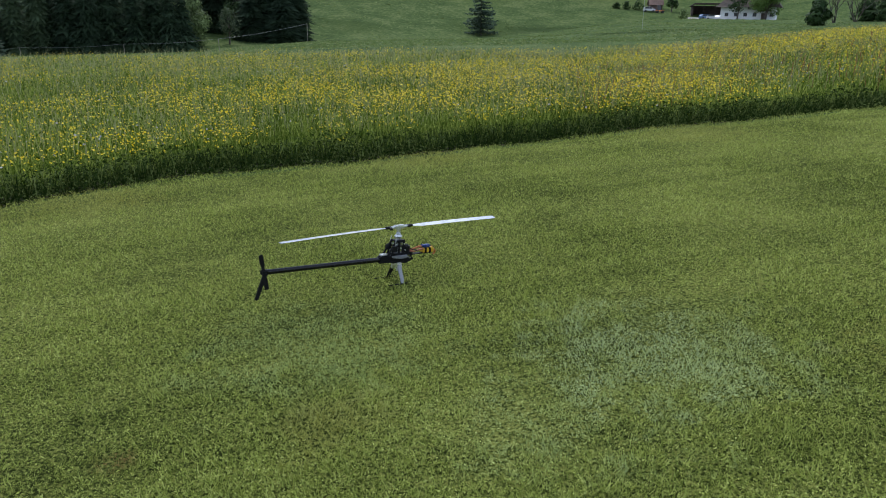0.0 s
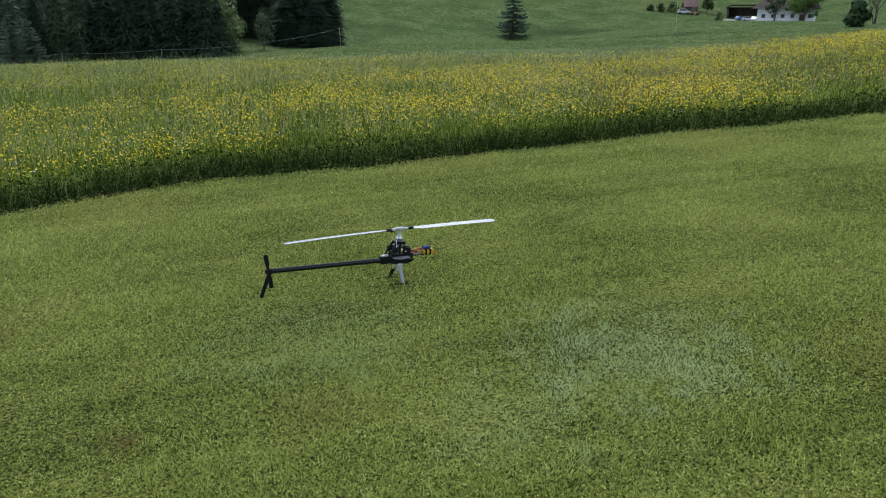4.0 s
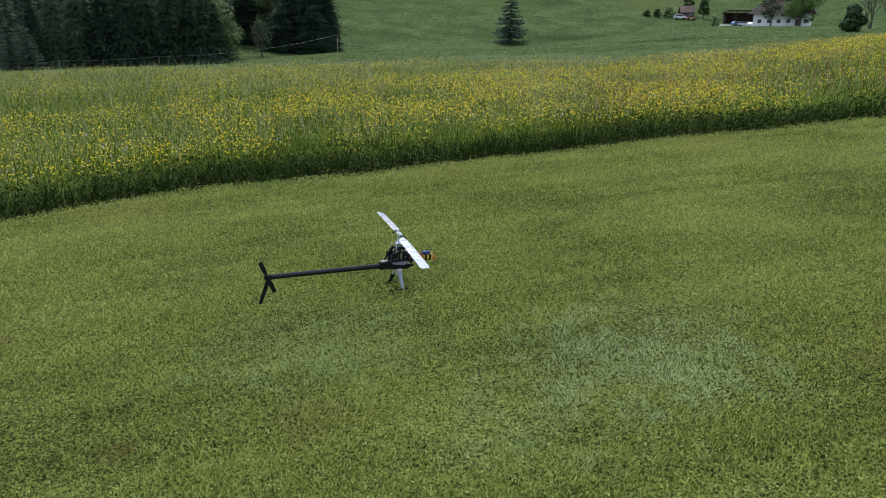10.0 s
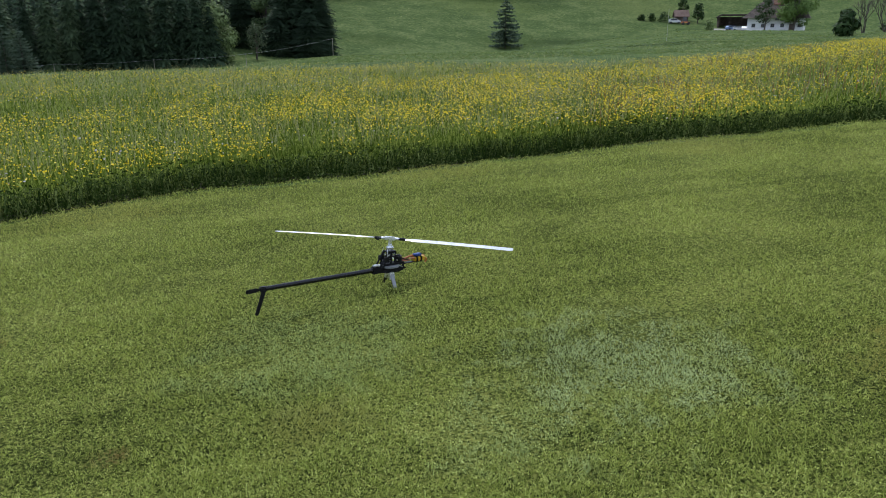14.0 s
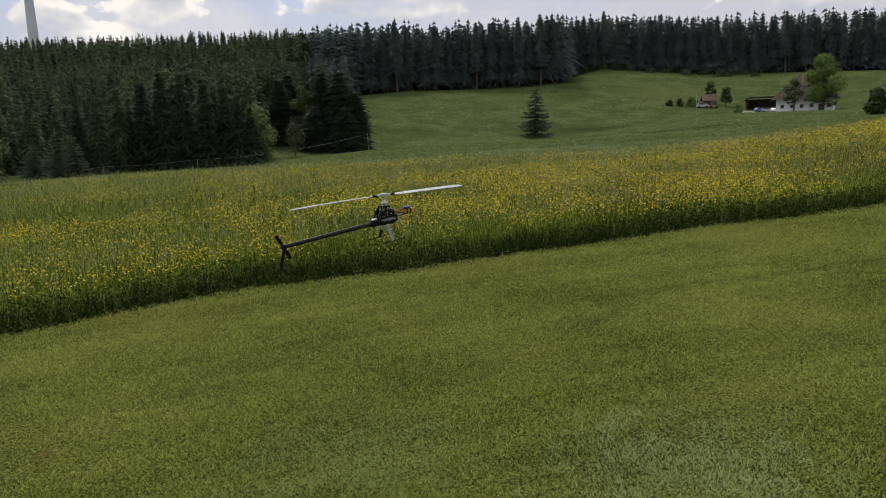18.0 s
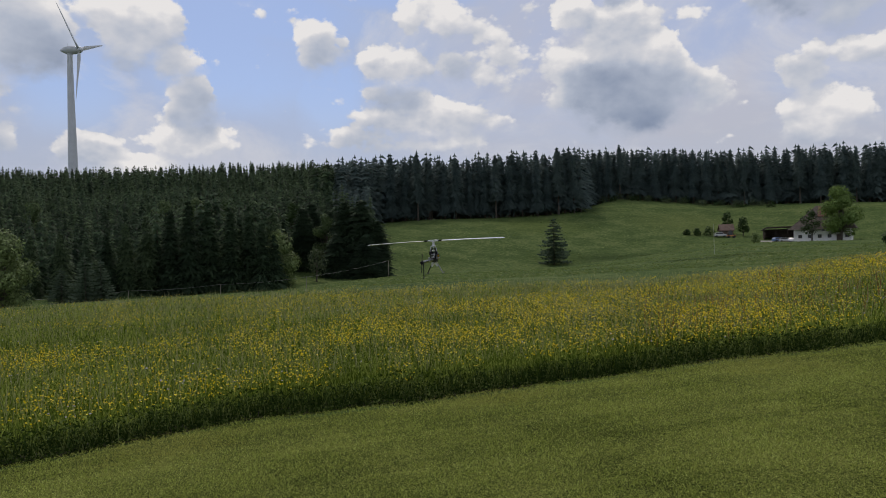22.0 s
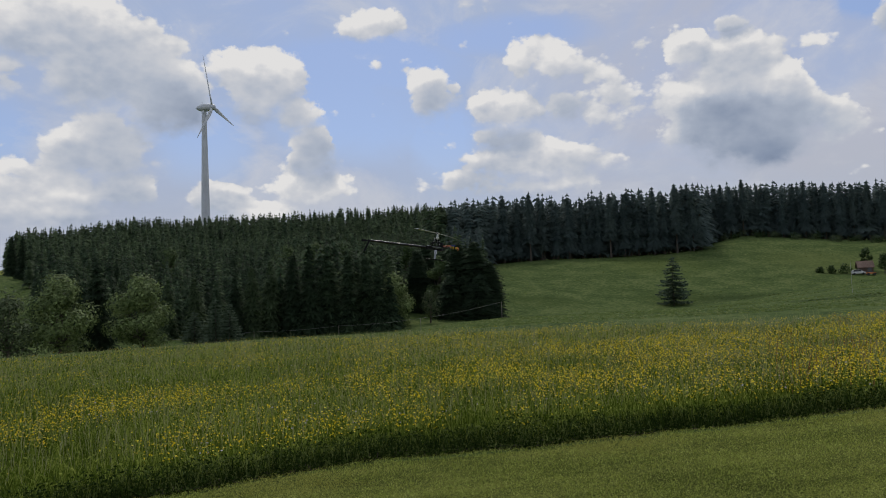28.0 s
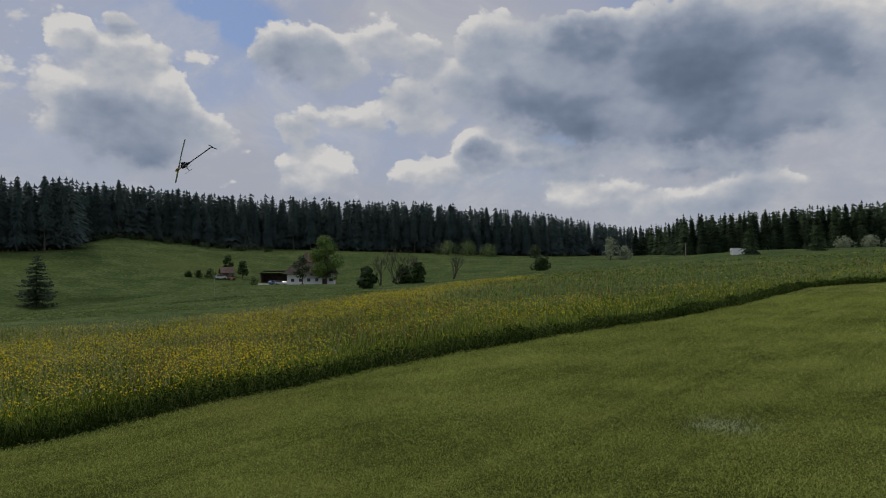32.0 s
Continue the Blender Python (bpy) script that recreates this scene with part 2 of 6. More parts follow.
    sky.sky_type, sky.sun_disc = "NISHITA", False
    sky.sun_elevation, sky.sun_rotation = radians(SUN_EL), radians(SUN_AZ)
    sky.altitude, sky.air_density, sky.dust_density = 900, 1.0, 1.2
    thin = math_node(t, "SUBTRACT", smooth_range(t, veil.outputs["Fac"], 0.34, 0.58, 0.45, 0.95), math_node(t, "MULTIPLY", blue, 0.85), clamp=True)
    clear = mix_colour(t, 0.55, sky.outputs[0], (2.9, 4.2, 7.8))
    milky = mix_colour(t, smooth_range(t, azd, -8, 12), (3.7, 4.6, 6.6), (4.6, 4.9, 5.9))
    haze = mix_colour(t, thin, clear, milky)
    low = smooth_range(t, eld, 13, 4, 0.0, 0.75)
    haze = mix_colour(t, low, haze, (4.3, 4.7, 5.6))
    wisp = noise_tex(t, squash.outputs[0], 0.085, 7, 0.62, 0.6)
    haze = mix_colour(t, math_node(t, "SUBTRACT", smooth_range(t, wisp.outputs["Fac"], 0.44, 0.70, 0.0, 0.6), math_node(t, "MULTIPLY", blue, 0.4), clamp=True), haze, (6.2, 6.4, 6.9))
    colour = mix_colour(t, cover, haze, cloud)
    back = t.nodes.new("ShaderNodeBackground")
    back.inputs["Strength"].default_value = 0.1
    t.links.new(colour, back.inputs["Color"])
    out = t.nodes.new("ShaderNodeOutputWorld")
    t.links.new(back.outputs[0], out.inputs["Surface"])


make_world()
sun = new("sun", bpy.data.lights.new("sun", "SUN"))
sun.data.energy, sun.data.angle, sun.data.color = 1.6, radians(14), (1.0, 0.96, 0.9)
sun_dir = Vector((math.sin(radians(SUN_AZ)) * math.cos(radians(SUN_EL)), math.cos(radians(SUN_AZ)) * math.cos(radians(SUN_EL)), math.sin(radians(SUN_EL))))
sun.matrix_basis = look(sun_dir * 50, (0, 0, 0))


# ---- materials ----
def material(name, dark, light, rough=0.7, scale=4.0, bump=0.0, metal=0.0, island=0.0, translucent=0.0, fine=0.0, coat=0.0, spec=0.4):
    """Two tones mixed by noise at two scales, with grain in relief; island: how far loose pieces differ."""
    m = bpy.data.materials.new(name)
    m.use_nodes = True
    t = m.node_tree
    t.nodes.clear()
    coord = t.nodes.new("ShaderNodeTexCoord")
    wide = noise_tex(t, coord.outputs["Object"], scale, 5, 0.6)
    grain = noise_tex(t, coord.outputs["Object"], scale * 9, 3, 0.6)
    f = math_node(t, "ADD", math_node(t, "MULTIPLY", wide.outputs["Fac"], 0.65), math_node(t, "MULTIPLY", grain.outputs["Fac"], 0.35))
    f = smooth_range(t, f, 0.32, 0.68)
    if island:
        g = t.nodes.new("ShaderNodeNewGeometry")
        f = math_node(t, "ADD", math_node(t, "MULTIPLY", f, 1 - island), math_node(t, "MULTIPLY", g.outputs["Random Per Island"], island))
    col = mix_colour(t, f, dark, light)
    b = t.nodes.new("ShaderNodeBsdfPrincipled")
    b.inputs["Metallic"].default_value = metal
    b.inputs["Specular IOR Level"].default_value = spec
    b.inputs["Coat Weight"].default_value = coat
    t.links.new(col, b.inputs["Base Color"])
    t.links.new(smooth_range(t, grain.outputs["Fac"], 0.3, 0.7, max(rough - 0.1, 0.03), min(rough + 0.1, 1)), b.inputs["Roughness"])
    if bump:
        n = t.nodes.new("ShaderNodeBump")
        n.inputs["Strength"].default_value, n.inputs["Distance"].default_value = bump, 0.6 / scale
        t.links.new(grain.outputs["Fac"], n.inputs["Height"])
        t.links.new(n.outputs[0], b.inputs["Normal"])
    surface = b.outputs[0]
    if translucent:
        tr = t.nodes.new("ShaderNodeBsdfTranslucent")
        t.links.new(col, tr.inputs["Color"])
        mix = t.nodes.new("ShaderNodeMixShader")
        mix.inputs[0].default_value = translucent
        t.links.new(surface, mix.inputs[1]), t.links.new(tr.outputs[0], mix.inputs[2])
        surface = mix.outputs[0]
    out = t.nodes.new("ShaderNodeOutputMaterial")
    t.links.new(surface, out.inputs["Surface"])
    return m


def turf_material(name, stops, patches=(), scale=0.5, island=0.0, translucent=0.0, bump=0.0, rough=0.75, fine=40.0, stripes=0.0, contrast=0.2, broad=0.6):
    """Grass tones that follow the place in the field: patches are (x, y, radius, colour, weight)."""
    m = bpy.data.materials.new(name)
    m.use_nodes = True
    t = m.node_tree
    t.nodes.clear()
    g = t.nodes.new("ShaderNodeNewGeometry")
    wide = noise_tex(t, g.outputs["Position"], scale, 5, 0.6)
    small = noise_tex(t, g.outputs["Position"], fine, 4, 0.65)
    f = math_node(t, "ADD", math_node(t, "MULTIPLY", wide.outputs["Fac"], broad), math_node(t, "MULTIPLY", small.outputs["Fac"], 1 - broad))
    if stripes:
        across = t.nodes.new("ShaderNodeVectorMath")
        across.operation = "DOT_PRODUCT"
        across.inputs[1].default_value = (-0.24, 0.97, 0)
        t.links.new(g.outputs["Position"], across.inputs[0])
        along = t.nodes.new("ShaderNodeVectorMath")
        along.operation = "DOT_PRODUCT"
        along.inputs[1].default_value = (0.0388, 0.0096, 0)
        t.links.new(g.outputs["Position"], along.inputs[0])
        line = t.nodes.new("ShaderNodeCombineXYZ")
        t.links.new(across.outputs["Value"], line.inputs[0]), t.links.new(along.outputs["Value"], line.inputs[1])
        swath = noise_tex(t, line.outputs[0], 3.2, 3, 0.6)
        f = math_node(t, "ADD", f, math_node(t, "MULTIPLY", math_node(t, "SUBTRACT", swath.outputs["Fac"], 0.5), stripes))
    f = smooth_range(t, f, 0.5 - contrast, 0.5 + contrast)
    if island:
        f = math_node(t, "ADD", math_node(t, "MULTIPLY", f, 1 - island), math_node(t, "MULTIPLY", g.outputs["Random Per Island"], island))
    col = ramp(t, f, stops)
    rag = noise_tex(t, g.outputs["Position"], scale * 9, 4, 0.7)
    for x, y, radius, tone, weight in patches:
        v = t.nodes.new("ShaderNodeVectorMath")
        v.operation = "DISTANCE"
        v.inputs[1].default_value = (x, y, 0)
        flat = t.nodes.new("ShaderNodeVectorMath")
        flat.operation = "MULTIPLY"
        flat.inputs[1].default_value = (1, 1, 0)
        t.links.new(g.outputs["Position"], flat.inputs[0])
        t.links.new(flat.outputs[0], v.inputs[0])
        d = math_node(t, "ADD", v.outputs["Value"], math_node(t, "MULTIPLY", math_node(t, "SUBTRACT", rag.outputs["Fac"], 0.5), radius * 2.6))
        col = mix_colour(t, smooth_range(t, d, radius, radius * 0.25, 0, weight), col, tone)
    b = t.nodes.new("ShaderNodeBsdfPrincipled")
    b.inputs["Roughness"].default_value = rough
    b.inputs["Specular IOR Level"].default_value = 0.02
    t.links.new(col, b.inputs["Base Color"])
    if bump:
        n = t.nodes.new("ShaderNodeBump")
        n.inputs["Strength"].default_value, n.inputs["Distance"].default_value = bump, 0.05
        t.links.new(small.outputs["Fac"], n.inputs["Height"])
        t.links.new(n.outputs[0], b.inputs["Normal"])
    surface = b.outputs[0]
    if translucent:
        tr = t.nodes.new("ShaderNodeBsdfTranslucent")
        t.links.new(col, tr.inputs["Color"])
        mix = t.nodes.new("ShaderNodeMixShader")
        mix.inputs[0].default_value = translucent
        t.links.new(surface, mix.inputs[1]), t.links.new(tr.outputs[0], mix.inputs[2])
        surface = mix.outputs[0]
    out = t.nodes.new("ShaderNodeOutputMaterial")
    t.links.new(surface, out.inputs["Surface"])
    return m


LAWN_PATCHES = ((1.15, 3.35, 0.85, (0.52, 0.60, 0.34), 0.48), (0.45, 2.75, 0.5, (0.48, 0.56, 0.28), 0.28), (-0.5, 3.7, 0.8, (0.38, 0.46, 0.20), 0.4), (2.6, 3.1, 0.6, (0.34, 0.27, 0.07), 0.6),
                (-1.2, 2.7, 0.10, (0.20, 0.09, 0.05), 0.6), (-2.35, 4.0, 0.09, (0.28, 0.15, 0.06), 0.6), (6.98, 4.31, 0.55, (0.58, 0.63, 0.42), 0.6), (-3.2, 4.1, 0.7, (0.36, 0.36, 0.09), 0.35),
                (0.4, 9.0, 1.1, (0.36, 0.33, 0.09), 0.45), (-3.0, 7.4, 1.0, (0.36, 0.33, 0.09), 0.5), (4.2, 9.9, 1.2, (0.36, 0.33, 0.09), 0.45), (-0.4, 2.9, 0.35, (0.32, 0.27, 0.08), 0.35))
M = {}
# the first entry puts sunlight on the far left field into its colour
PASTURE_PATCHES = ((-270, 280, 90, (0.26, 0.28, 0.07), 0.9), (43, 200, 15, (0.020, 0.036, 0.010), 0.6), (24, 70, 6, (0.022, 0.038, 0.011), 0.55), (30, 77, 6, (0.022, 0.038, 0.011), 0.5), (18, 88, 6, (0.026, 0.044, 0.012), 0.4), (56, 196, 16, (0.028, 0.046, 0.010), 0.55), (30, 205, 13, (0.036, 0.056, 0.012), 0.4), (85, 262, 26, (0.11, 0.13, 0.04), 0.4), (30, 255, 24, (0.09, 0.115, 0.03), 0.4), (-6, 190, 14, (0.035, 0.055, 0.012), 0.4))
M["lawn"] = turf_material("mown_turf", ((0.0, (0.026, 0.036, 0.008)), (0.5, (0.120, 0.143, 0.030)), (1.0, (0.30, 0.315, 0.080))), (), 0.55, bump=1.0, fine=60, rough=0.95, stripes=0.10, contrast=0.13, broad=0.25)
M["lawn_blade"] = turf_material("mown_blade", ((0.0, (0.058, 0.084, 0.013)), (0.5, (0.31, 0.36, 0.075)), (1.0, (0.56, 0.60, 0.18))), LAWN_PATCHES, 0.55, island=0.62, translucent=0.25, fine=24, rough=0.9, stripes=0.35, broad=0.35)
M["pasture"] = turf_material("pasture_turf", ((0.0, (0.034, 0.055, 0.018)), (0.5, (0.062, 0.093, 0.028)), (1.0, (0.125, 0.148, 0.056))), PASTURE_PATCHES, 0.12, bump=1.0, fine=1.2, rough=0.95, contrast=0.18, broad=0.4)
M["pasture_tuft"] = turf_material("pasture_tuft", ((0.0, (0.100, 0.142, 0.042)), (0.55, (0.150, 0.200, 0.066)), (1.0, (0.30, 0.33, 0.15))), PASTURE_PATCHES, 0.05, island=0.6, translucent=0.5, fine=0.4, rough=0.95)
M["meadow_blade"] = turf_material("meadow_blade", ((0.0, (0.018, 0.036, 0.004)), (0.45, (0.108, 0.160, 0.019)), (1.0, (0.46, 0.51, 0.11))), (), 0.25, island=0.7, translucent=0.22, fine=8, rough=0.9)
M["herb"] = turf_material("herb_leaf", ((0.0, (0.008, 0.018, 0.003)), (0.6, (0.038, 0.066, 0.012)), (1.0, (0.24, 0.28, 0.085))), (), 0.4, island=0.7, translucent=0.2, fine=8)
# soil tone, dark enough to stand in for shade at the meadow's foot
M["soil"] = material("shaded_border_soil", (0.03, 0.022, 0.014), (0.07, 0.055, 0.035), 0.95, 6, 0.6)
M["buttercup"] = material("buttercup_petal", (0.76, 0.53, 0.004), (0.92, 0.74, 0.012), 0.5, 30, island=0.6, translucent=0.25)
M["white_petal"] = material("pale_lilac_petal", (0.34, 0.30, 0.32), (0.58, 0.57, 0.54), 0.6, 30, island=0.6, translucent=0.3)
M["sorrel"] = material("sorrel_seed", (0.16, 0.06, 0.025), (0.28, 0.13, 0.05), 0.8, 30, island=0.6, translucent=0.2)
M["seed"] = material("grass_seed_head", (0.20, 0.21, 0.08), (0.40, 0.40, 0.19), 0.8, 30, island=0.6, translucent=0.3)
M["needle"] = material("spruce_needles", (0.003, 0.009, 0.004), (0.084, 0.132, 0.068), 0.8, 0.2, island=0.6, translucent=0.2, spec=0.1)
M["needle_mid"] = material("olive_spruce_needles", (0.006, 0.014, 0.006), (0.116, 0.168, 0.080), 0.8, 0.2, island=0.6, translucent=0.2, spec=0.1)
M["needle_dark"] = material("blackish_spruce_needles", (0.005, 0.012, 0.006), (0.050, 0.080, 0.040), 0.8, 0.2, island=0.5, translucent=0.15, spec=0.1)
# distance haze is mixed into these two needle colours for the far woods
M["needle_haze"] = material("haze_grey_spruce_needles", (0.050, 0.074, 0.068), (0.125, 0.168, 0.148), 0.8, 0.2, island=0.35, translucent=0.15, spec=0.1)
M["needle_haze_blue"] = material("haze_blue_spruce_needles", (0.038, 0.060, 0.056), (0.105, 0.143, 0.130), 0.8, 0.2, island=0.35, translucent=0.15, spec=0.1)
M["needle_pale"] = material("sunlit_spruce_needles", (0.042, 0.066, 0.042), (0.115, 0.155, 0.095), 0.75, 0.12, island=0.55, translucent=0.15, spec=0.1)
M["leaf"] = material("broad_leaves", (0.014, 0.030, 0.008), (0.27, 0.35, 0.13), 0.6, 0.5, island=0.6, translucent=0.22, spec=0.1)
M["leaf_beech"] = material("beech_leaves", (0.035, 0.065, 0.022), (0.13, 0.18, 0.07), 0.6, 0.5, island=0.6, translucent=0.3, spec=0.1)
M["leaf_light"] = material("light_linden_leaves", (0.075, 0.13, 0.03), (0.22, 0.31, 0.09), 0.6, 0.5, island=0.6, translucent=0.4, spec=0.1)
M["leaf_dark"] = material("dark_leaves", (0.016, 0.034, 0.010), (0.05, 0.085, 0.024), 0.65, 0.5, island=0.6, translucent=0.2, spec=0.1)
M["leaf_grey"] = material("grey_willow_leaves", (0.025, 0.042, 0.018), (0.13, 0.165, 0.085), 0.65, 0.5, island=0.6, translucent=0.25, spec=0.1)
M["blossom"] = material("blossom_leaves", (0.16, 0.2, 0.11), (0.42, 0.45, 0.32), 0.65, 0.5, island=0.7, translucent=0.3, spec=0.1)
M["bark"] = material("bark", (0.05, 0.04, 0.03), (0.13, 0.11, 0.09), 0.9, 1.5, 0.5)
M["tower"] = material("painted_steel_tower", (0.52, 0.54, 0.56), (0.62, 0.64, 0.66), 0.45, 0.15)
M["blade_grp"] = material("turbine_blade_paint", (0.55, 0.57, 0.59), (0.66, 0.68, 0.70), 0.4, 0.2)
M["plaster"] = material("white_plaster", (0.78, 0.77, 0.75), (0.88, 0.87, 0.85), 0.85, 0.6, 0.2)
M["roof_brown"] = material("brown_shingle", (0.050, 0.038, 0.031), (0.110, 0.082, 0.064), 0.85, 0.8, 0.4)
M["roof_red"] = material("red_tile", (0.13, 0.06, 0.038), (0.21, 0.10, 0.062), 0.8, 0.8, 0.4)
M["roof_hut"] = material("weathered_brown_tile", (0.12, 0.075, 0.055), (0.20, 0.13, 0.10), 0.85, 0.8, 0.4)
M["timber"] = material("weathered_timber", (0.06, 0.045, 0.035), (0.15, 0.11, 0.085), 0.85, 1.2, 0.4)
M["glass_dark"] = material("window_glass", (0.02, 0.022, 0.025), (0.04, 0.045, 0.05), 0.12, 2.0, spec=0.8)
M["gravel"] = material("yard_gravel", (0.22, 0.21, 0.18), (0.34, 0.32, 0.28), 0.95, 0.8, 0.4)
M["car_white"] = material("white_car_paint", (0.5, 0.5, 0.5), (0.6, 0.6, 0.6), 0.35, 1.0, coat=0.6)
M["car_blue"] = material("blue_car_paint", (0.10, 0.16, 0.28), (0.14, 0.21, 0.34), 0.25, 1.0, coat=0.6)
M["orange"] = material("orange_machine_paint", (0.6, 0.2, 0.06), (0.72, 0.28, 0.1), 0.5, 1.0)
M["rubber"] = material("black_rubber", (0.02, 0.02, 0.02), (0.04, 0.04, 0.04), 0.8, 4.0)
M["pole"] = material("galvanised_pole", (0.34, 0.34, 0.33), (0.5, 0.5, 0.48), 0.6, 2.0, metal=0.4)
M["wire"] = material("fence_wire", (0.22, 0.22, 0.22), (0.32, 0.32, 0.32), 0.6, 4.0, metal=0.3)
M["post_wood"] = material("grey_post_wood", (0.16, 0.14, 0.12), (0.3, 0.27, 0.23), 0.9, 3.0, 0.4)
M["carbon"] = material("black_carbon_fibre", (0.005, 0.005, 0.006), (0.014, 0.014, 0.016), 0.45, 30, spec=0.14)
M["boom"] = material("glossy_carbon_tube", (0.003, 0.003, 0.004), (0.006, 0.006, 0.007), 0.20, 20, spec=0.36)
M["alu"] = material("brushed_aluminium", (0.55, 0.56, 0.58), (0.72, 0.73, 0.75), 0.32, 30, metal=0.9)
M["rotor_white"] = material("white_rotor_blade", (0.52, 0.52, 0.52), (0.62, 0.62, 0.61), 0.3, 1.5, coat=0.3)
M["rotor_lilac"] = material("pale_lilac_blade_tip", (0.46, 0.47, 0.53), (0.56, 0.57, 0.62), 0.3, 12, coat=0.3)
M["leg_grey"] = material("grey_plastic_leg", (0.22, 0.23, 0.25), (0.31, 0.32, 0.34), 0.45, 20)
M["gear_grey"] = material("grey_nylon_gear", (0.13, 0.135, 0.14), (0.20, 0.205, 0.21), 0.5, 20)
M["plastic"] = material("black_plastic", (0.004, 0.004, 0.005), (0.012, 0.012, 0.014), 0.45, 25, spec=0.16)
M["yellow"] = material("yellow_battery_wrap", (0.44, 0.27, 0.012), (0.58, 0.38, 0.02), 0.35, 25)
M["blue"] = material("blue_shrink_wrap", (0.012, 0.03, 0.13), (0.02, 0.05, 0.20), 0.35, 25)
M["orange_wire"] = material("orange_wire_sleeve", (0.36, 0.11, 0.03), (0.48, 0.18, 0.05), 0.45, 40)
M["copper"] = material("red_copper_wire", (0.28, 0.08, 0.05), (0.42, 0.15, 0.09), 0.45, 40)


# ---- mesh helpers ----
def mesh_of(name, verts, tris, mats, slots=None):
    """A mesh from arrays of points and triangles."""
    me = bpy.data.meshes.new(name)
    verts, tris = np.asarray(verts, np.float32), np.asarray(tris, np.int32)
    me.vertices.add(len(verts))
    me.vertices.foreach_set("co", verts.ravel())
    me.loops.add(tris.size)
    me.loops.foreach_set("vertex_index", tris.ravel())
    me.polygons.add(len(tris))
    me.polygons.foreach_set("loop_start", np.arange(0, tris.size, 3, dtype=np.int32))
    if slots is not None:
        me.polygons.foreach_set("material_index", np.asarray(slots, np.int32))
    for m in mats:
        me.materials.append(m)
    me.update(calc_edges=True)
    return me


def part(name, bm, mat, parent=None, label="", smooth=True):
    """One bmesh as one mesh object under a thing or a part."""
    me = bpy.data.meshes.new(name)
    bmesh.ops.recalc_face_normals(bm, faces=bm.faces)
    bm.to_mesh(me)
    bm.free()
    me.materials.append(mat)
    ob = new(name, me)
    ob.parent = parent
    return tagged(ob, label=label)


def thing(name, label, category, m=None, group="", kind=""):
    ob = new(name)
    ob.empty_display_size = 0.1
    if m is not None:
        ob.matrix_basis = m
    return tagged(ob, label, category, group, kind)


def box(bm, size, at=(0, 0, 0), turn=None, bevel=0.0):
    m = Matrix.Translation(at) @ (turn.to_4x4() if turn is not None else Matrix.Identity(4)) @ Matrix.Diagonal((*size, 1))
    made = bmesh.ops.create_cube(bm, size=1, matrix=m)
    if bevel:
        edges = list({e for v in made["verts"] for e in v.link_edges})
        bmesh.ops.bevel(bm, geom=edges, offset=bevel, segments=2, affect="EDGES")
    return bm


def rod(bm, a, b, r0, r1=None, seg=12):
    a, b = Vector(a), Vector(b)
    d = b - a
    m = Matrix.Translation((a + b) / 2) @ d.to_track_quat("Z", "Y").to_matrix().to_4x4()
    bmesh.ops.create_cone(bm, cap_ends=True, segments=seg, radius1=r0, radius2=r0 if r1 is None else r1, depth=d.length, matrix=m)
    return bm


def tube(bm, points, r, seg=8):
    for a, b in zip(points, points[1:]):
        rod(bm, a, b, r, r, seg)
    return bm


def blob(bm, radii, at=(0, 0, 0), u=14, v=9):
    bmesh.ops.create_uvsphere(bm, u_segments=u, v_segments=v, radius=1, matrix=Matrix.Translation(at) @ Matrix.Diagonal((*radii, 1)))
    return bm


def plate(bm, outline, thick, axis="y", at=0.0):
    """A flat outline given in x, z (or x, y) with thickness."""
    def place(u, w, o):
        return (u, o, w) if axis == "y" else (u, w, o) if axis == "z" else (o, u, w)
    front = [bm.verts.new(place(u, w, at + thick / 2)) for u, w in outline]
    back = [bm.verts.new(place(u, w, at - thick / 2)) for u, w in outline]
    bm.faces.new(front)
    bm.faces.new(back[::-1])
    n = len(outline)
    for k in range(n):
        bm.faces.new((front[k], back[k], back[(k + 1) % n], front[(k + 1) % n]))
    return bm


# ---- the lie of the land ----
# bearing: crest of the near field, valley floor (distance, height), foot of the far woods, ridge
LAND = ((-180, 150, 300, -4, 500, -2, 900, 0), (-60, 45, 140, -5, 260, 6, 500, 22), (-41, 45, 140, -5.5, 280, 13.5, 500, 24), (-33, 43, 140, -5.5, 265, 9, 520, 36), (-27, 42, 140, -5.5, 260, 8, 540, 40),
        (-12, 34, 140, -5, 260, 9, 520, 44), (-5, 31, 165, -3.4, 275, 12.6, 480, 36), (8, 27, 195, -3.5, 290, 14, 480, 36),
        (13, 25, 205, -2.4, 330, 21, 500, 36), (21, 26, 232, 0.7, 335, 17, 500, 30), (29, 37, 236, 0.4, 340, 16, 500, 28),
        (36, 55, 220, 1, 340, 14.4, 500, 26), (44, 95, 220, 4, 340, 12.2, 500, 22), (52, 150, 260, 7, 400, 12, 600, 20),
        (60, 170, 260, 9, 330, 10.8, 500, 18), (75, 170, 260, 9.5, 320, 11.8, 500, 20), (180, 150, 300, -4, 500, -2, 900, 0))


def ease(t):
    t = np.clip(t, 0, 1)
    return t * t * (3 - 2 * t)


